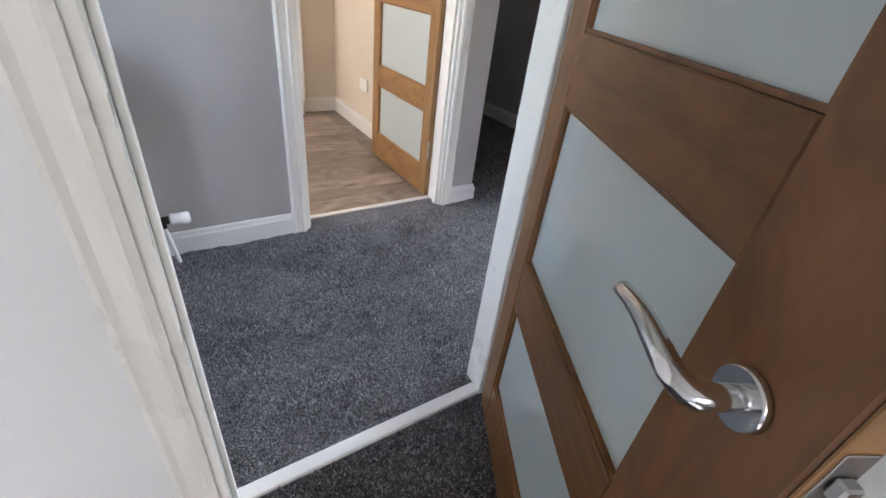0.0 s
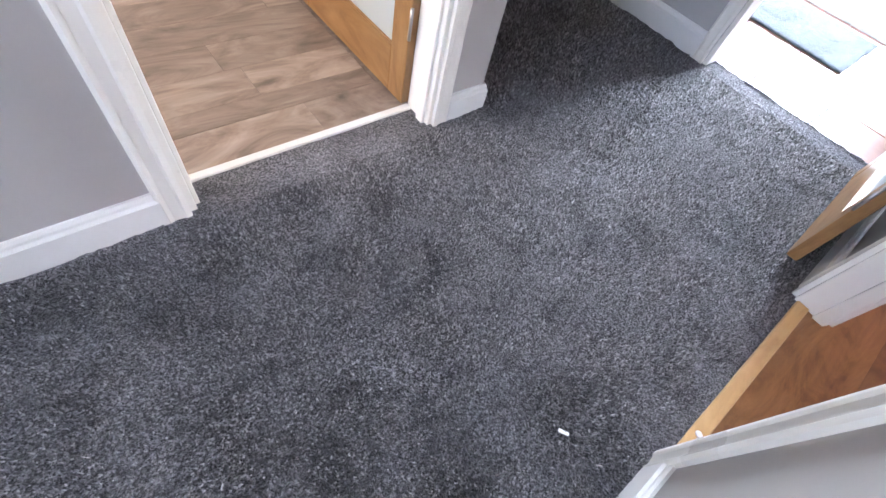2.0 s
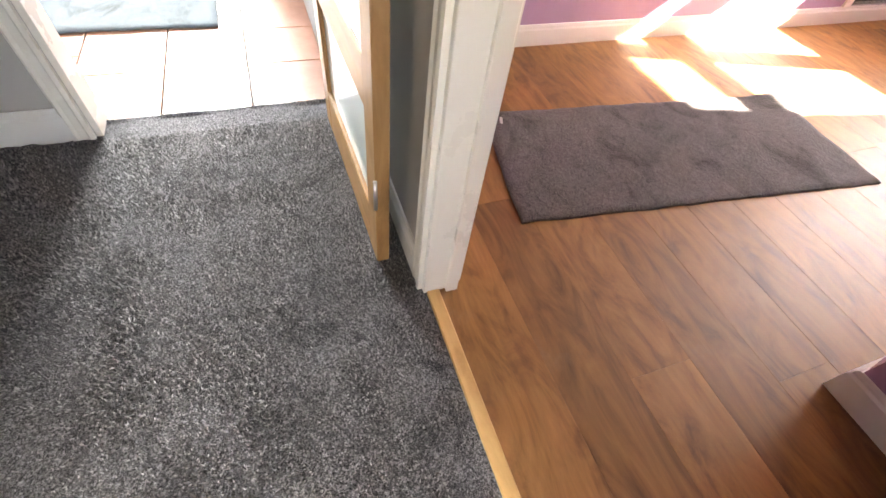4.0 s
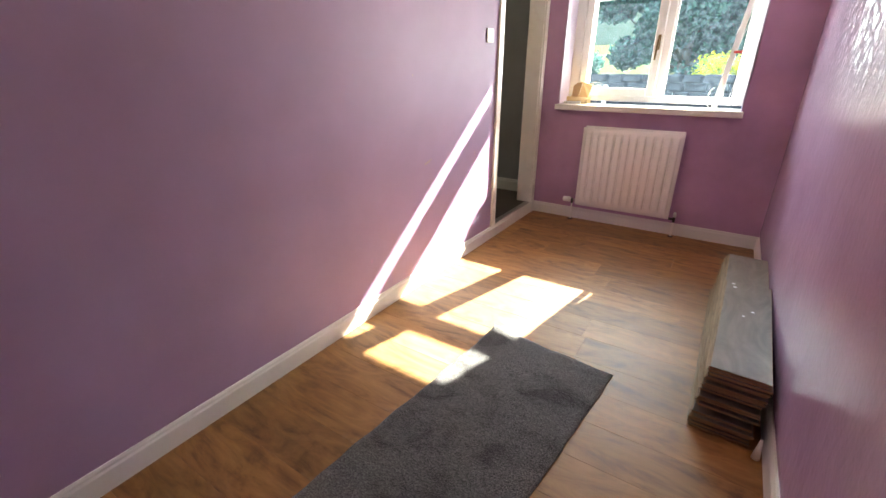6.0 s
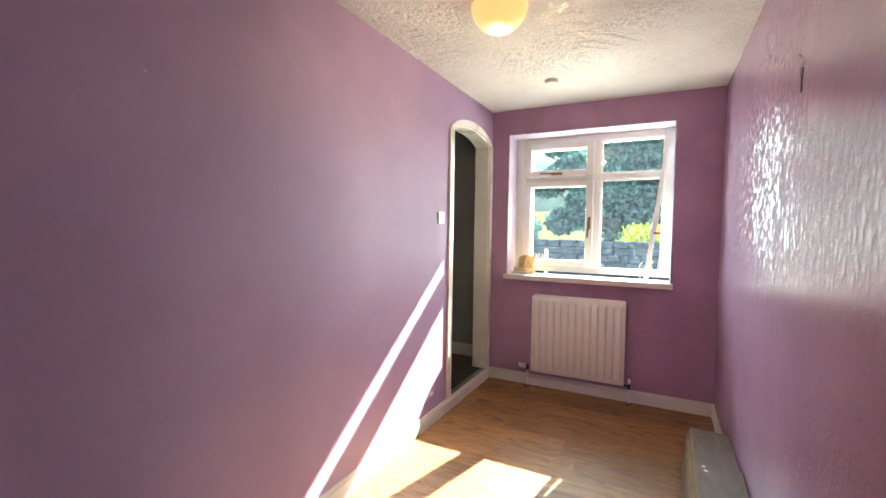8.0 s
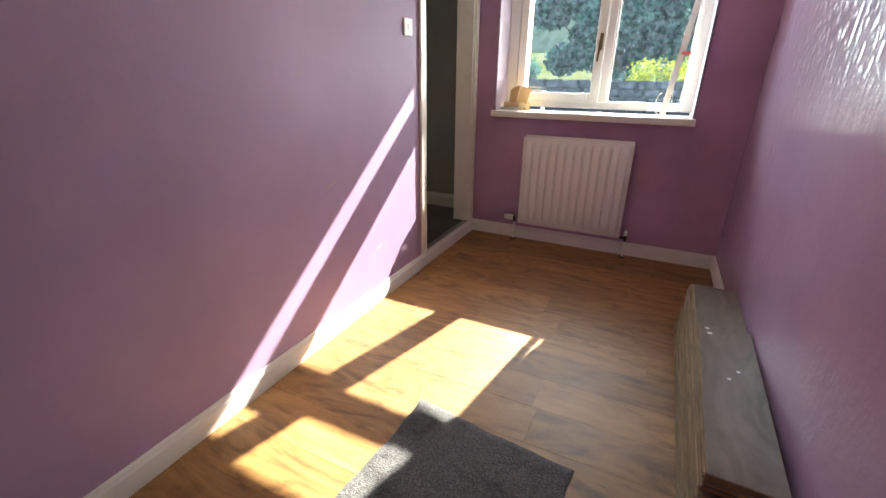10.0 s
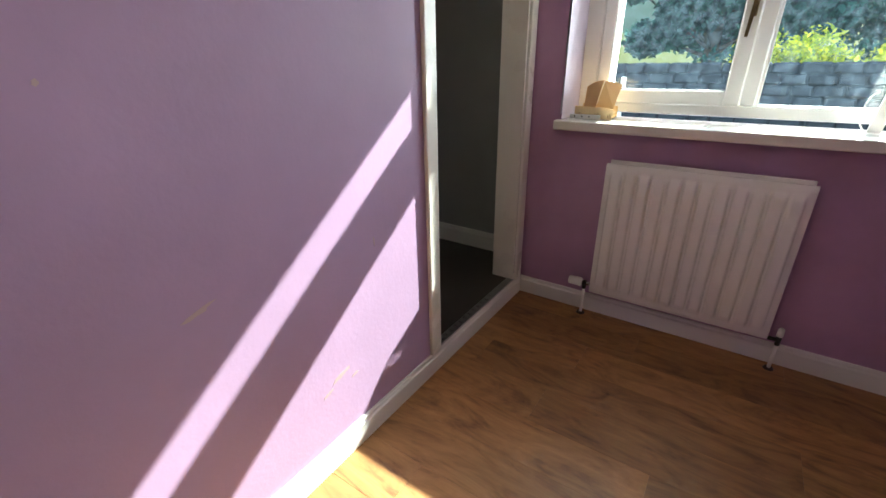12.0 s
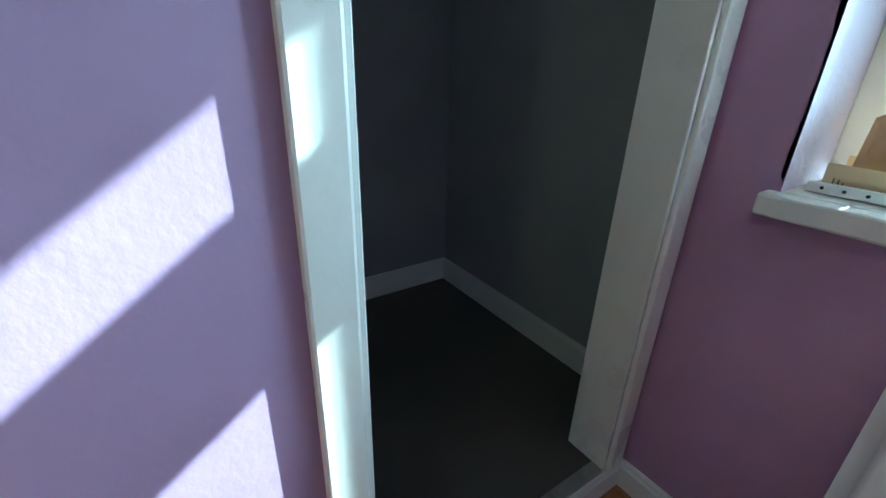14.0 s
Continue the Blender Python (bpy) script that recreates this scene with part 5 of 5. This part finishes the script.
def leafy(bm, centre, radius, count, size, rng, squash=1.0):
    for _ in range(count):
        d = Vector((rng.gauss(0, 1), rng.gauss(0, 1), rng.gauss(0, 1))).normalized() * radius * rng.uniform(0.45, 1.0)
        c = Vector(centre) + Vector((d.x, d.y, d.z * squash))
        n = Vector((rng.gauss(0, 1), rng.gauss(0, 1), rng.gauss(0.4, 1))).normalized()
        u = n.orthogonal().normalized()
        v = n.cross(u)
        s = size * rng.uniform(0.6, 1.3)
        a = rng.uniform(0, 6.28)
        u, v = u * math.cos(a) + v * math.sin(a), v * math.cos(a) - u * math.sin(a)
        f = bm.faces.new([bm.verts.new(c + p) for p in (u * s, v * s * 0.45, -u * s, -v * s * 0.45)])


def tree(x, y, height, spread, seed, leaves, label):
    rng = random.Random(seed)
    t = thing("tree", label, "tree", "", pose(x, y, -0.35))
    tb = bmesh.new()
    add_tube(tb, (0, 0, 0), (0.1, 0, height * 0.35), 0.22, 0.16, n=10)
    add_tube(tb, (0.1, 0, height * 0.35), (0.0, 0.1, height * 0.8), 0.16, 0.06, n=8)
    part("trunk", tb, BARK, t)
    cr = bmesh.new()
    for i in range(26):
        a = i * 2.399
        z0 = height * rng.uniform(0.16, 0.62)
        reach = spread * rng.uniform(0.45, 1.0)
        tip = Vector((reach * math.cos(a), reach * math.sin(a), z0 + height * rng.uniform(0.0, 0.32)))
        lb = bmesh.new()
        mid = Vector((tip.x * 0.5, tip.y * 0.5, z0 + (tip.z - z0) * 0.35 + 0.15))
        add_tube(lb, (0.05, 0.02, z0), mid, 0.06, 0.04, n=6)
        add_tube(lb, mid, tip, 0.04, 0.012, n=6)
        part("limb", lb, BARK, t)
        leafy(cr, tip, spread * rng.uniform(0.22, 0.40), leaves, 0.12, rng, 0.8)
        leafy(cr, mid + Vector((0, 0, 0.3)), spread * rng.uniform(0.18, 0.3), leaves // 2, 0.12, rng, 0.8)
    part("crown", cr, LEAF, t)
    return t


tree(-0.35, 13.0, 6.4, 2.5, 3, 1200, "broad dark green tree behind the garden wall")
tree(4.6, 14.5, 7.0, 3.2, 4, 800, "tall green tree behind the garden wall")
tree(8.8, 15.0, 6.2, 3.0, 6, 300, "green tree behind the garden wall")
tree(-9.5, 30.0, 3.2, 2.2, 9, 200, "distant green tree at the field's edge")
rng = random.Random(12)
for i, (x, y, r) in enumerate(((0.9, 8.3, 0.7), (1.9, 8.5, 0.8), (2.9, 8.3, 0.75), (4.0, 8.6, 0.9), (-3.8, 9.0, 0.6), (5.2, 8.5, 0.8))):
    s = thing("shrub", "yellow-green leafy shrub behind the stone wall", "shrub", "shrubs along the wall", pose(x, y, -0.35))
    sb = bmesh.new()
    for k in range(5):
        a = k * 1.3
        add_tube(sb, (0, 0, 0), (0.3 * math.cos(a), 0.3 * math.sin(a), 1.4), 0.025, 0.01, n=6)
    part("stems", sb, BARK, s)
    lf = bmesh.new()
    for k in range(6):
        leafy(lf, (rng.uniform(-0.4, 0.4), rng.uniform(-0.3, 0.3), rng.uniform(1.15, 1.75)), r * 0.55, 210, 0.06, rng)
    part("foliage", lf, SHRUB, s)
hedge = thing("hedge", "dark green hedge along the field edge", "hedge", "", pose(0, 10.6, -0.35))
hs = bmesh.new()
for k in range(26):
    x = -0.6 + k * 0.5
    add_tube(hs, (x, 0, 0), (x + 0.2, 0.1, 1.3), 0.03, 0.012, n=6)
part("stems", hs, BARK, hedge)
hl = bmesh.new()
for k in range(60):
    leafy(hl, (-0.6 + k * 0.22, rng.uniform(-0.4, 0.4), rng.uniform(0.3, 1.6)), 0.5, 190, 0.09, rng)
part("foliage", hl, LEAF, hedge)
post = thing("white_post", "white marker post by the lane", "post")
part("post", boxes((-1.10, 6.6, -0.36, -1.02, 6.68, 0.95), bev=0.006), UPVC, post)


# ---------- floor pieces, last ----------
def planks(parent, x0, y0, x1, y1, width, length, material, seed, z=0.0):
    rng = random.Random(seed)
    full = {}
    y = y0
    while y < y1 - 0.005:
        w = min(width, y1 - y)
        x = x0 - rng.uniform(0.05, 0.95) * length
        while x < x1 - 0.002:
            a, b = max(x, x0), min(x + length, x1)
            if b - a > 0.01:
                sz = (round(b - a, 3), round(w, 3))
                if sz not in full:
                    full[sz] = mesh_of(boxes((0, 0, -0.006, sz[0] - 0.0004, sz[1] - 0.0004, 0), bev=0.0006), "plank", material)
                o = new("plank", full[sz])
                o.parent = parent
                o.matrix_local = pose(a, y, z)
            x += length
        y += width


planks(floor_bed, 0.0, -4.014, 2.10, 0.0, 0.193, 1.21, LAMINATE, 7)
planks(floor_kitchen, 1.835, -6.98, 4.3, -5.395, 0.150, 0.92, KITCHEN_LAM, 9)
planks(floor_kitchen, 1.70, -5.394, 4.3, -5.252, 0.140, 0.92, KITCHEN_LAM, 10)
bord = mesh_of(boxes((0, 0, -0.006, 0.1335, 0.790, 0), bev=0.0007), "plank", KITCHEN_LAM)
for k in range(2):
    o = new("plank", bord)
    o.parent = floor_kitchen
    o.matrix_local = pose(1.70, -5.396 - 0.7915 * (k + 1), 0)

tm = mesh_of(boxes((0, 0, -0.012, 0.306, 0.306, 0), bev=0.002), "tile", TILE)
for j in range(5):
    for i in range(6):
        x, y = 0.298 - 0.310 * (i + 1) + (0.155 if j % 2 else 0.0), -5.672 + 0.3115 * j
        if x + 0.306 > 0.30 and i:
            continue
        o = new("tile", tm)
        o.parent = floor_porch
        o.matrix_local = pose(min(x, 0.298 - 0.306), y, -0.004 + 0.0004 * (i % 2))
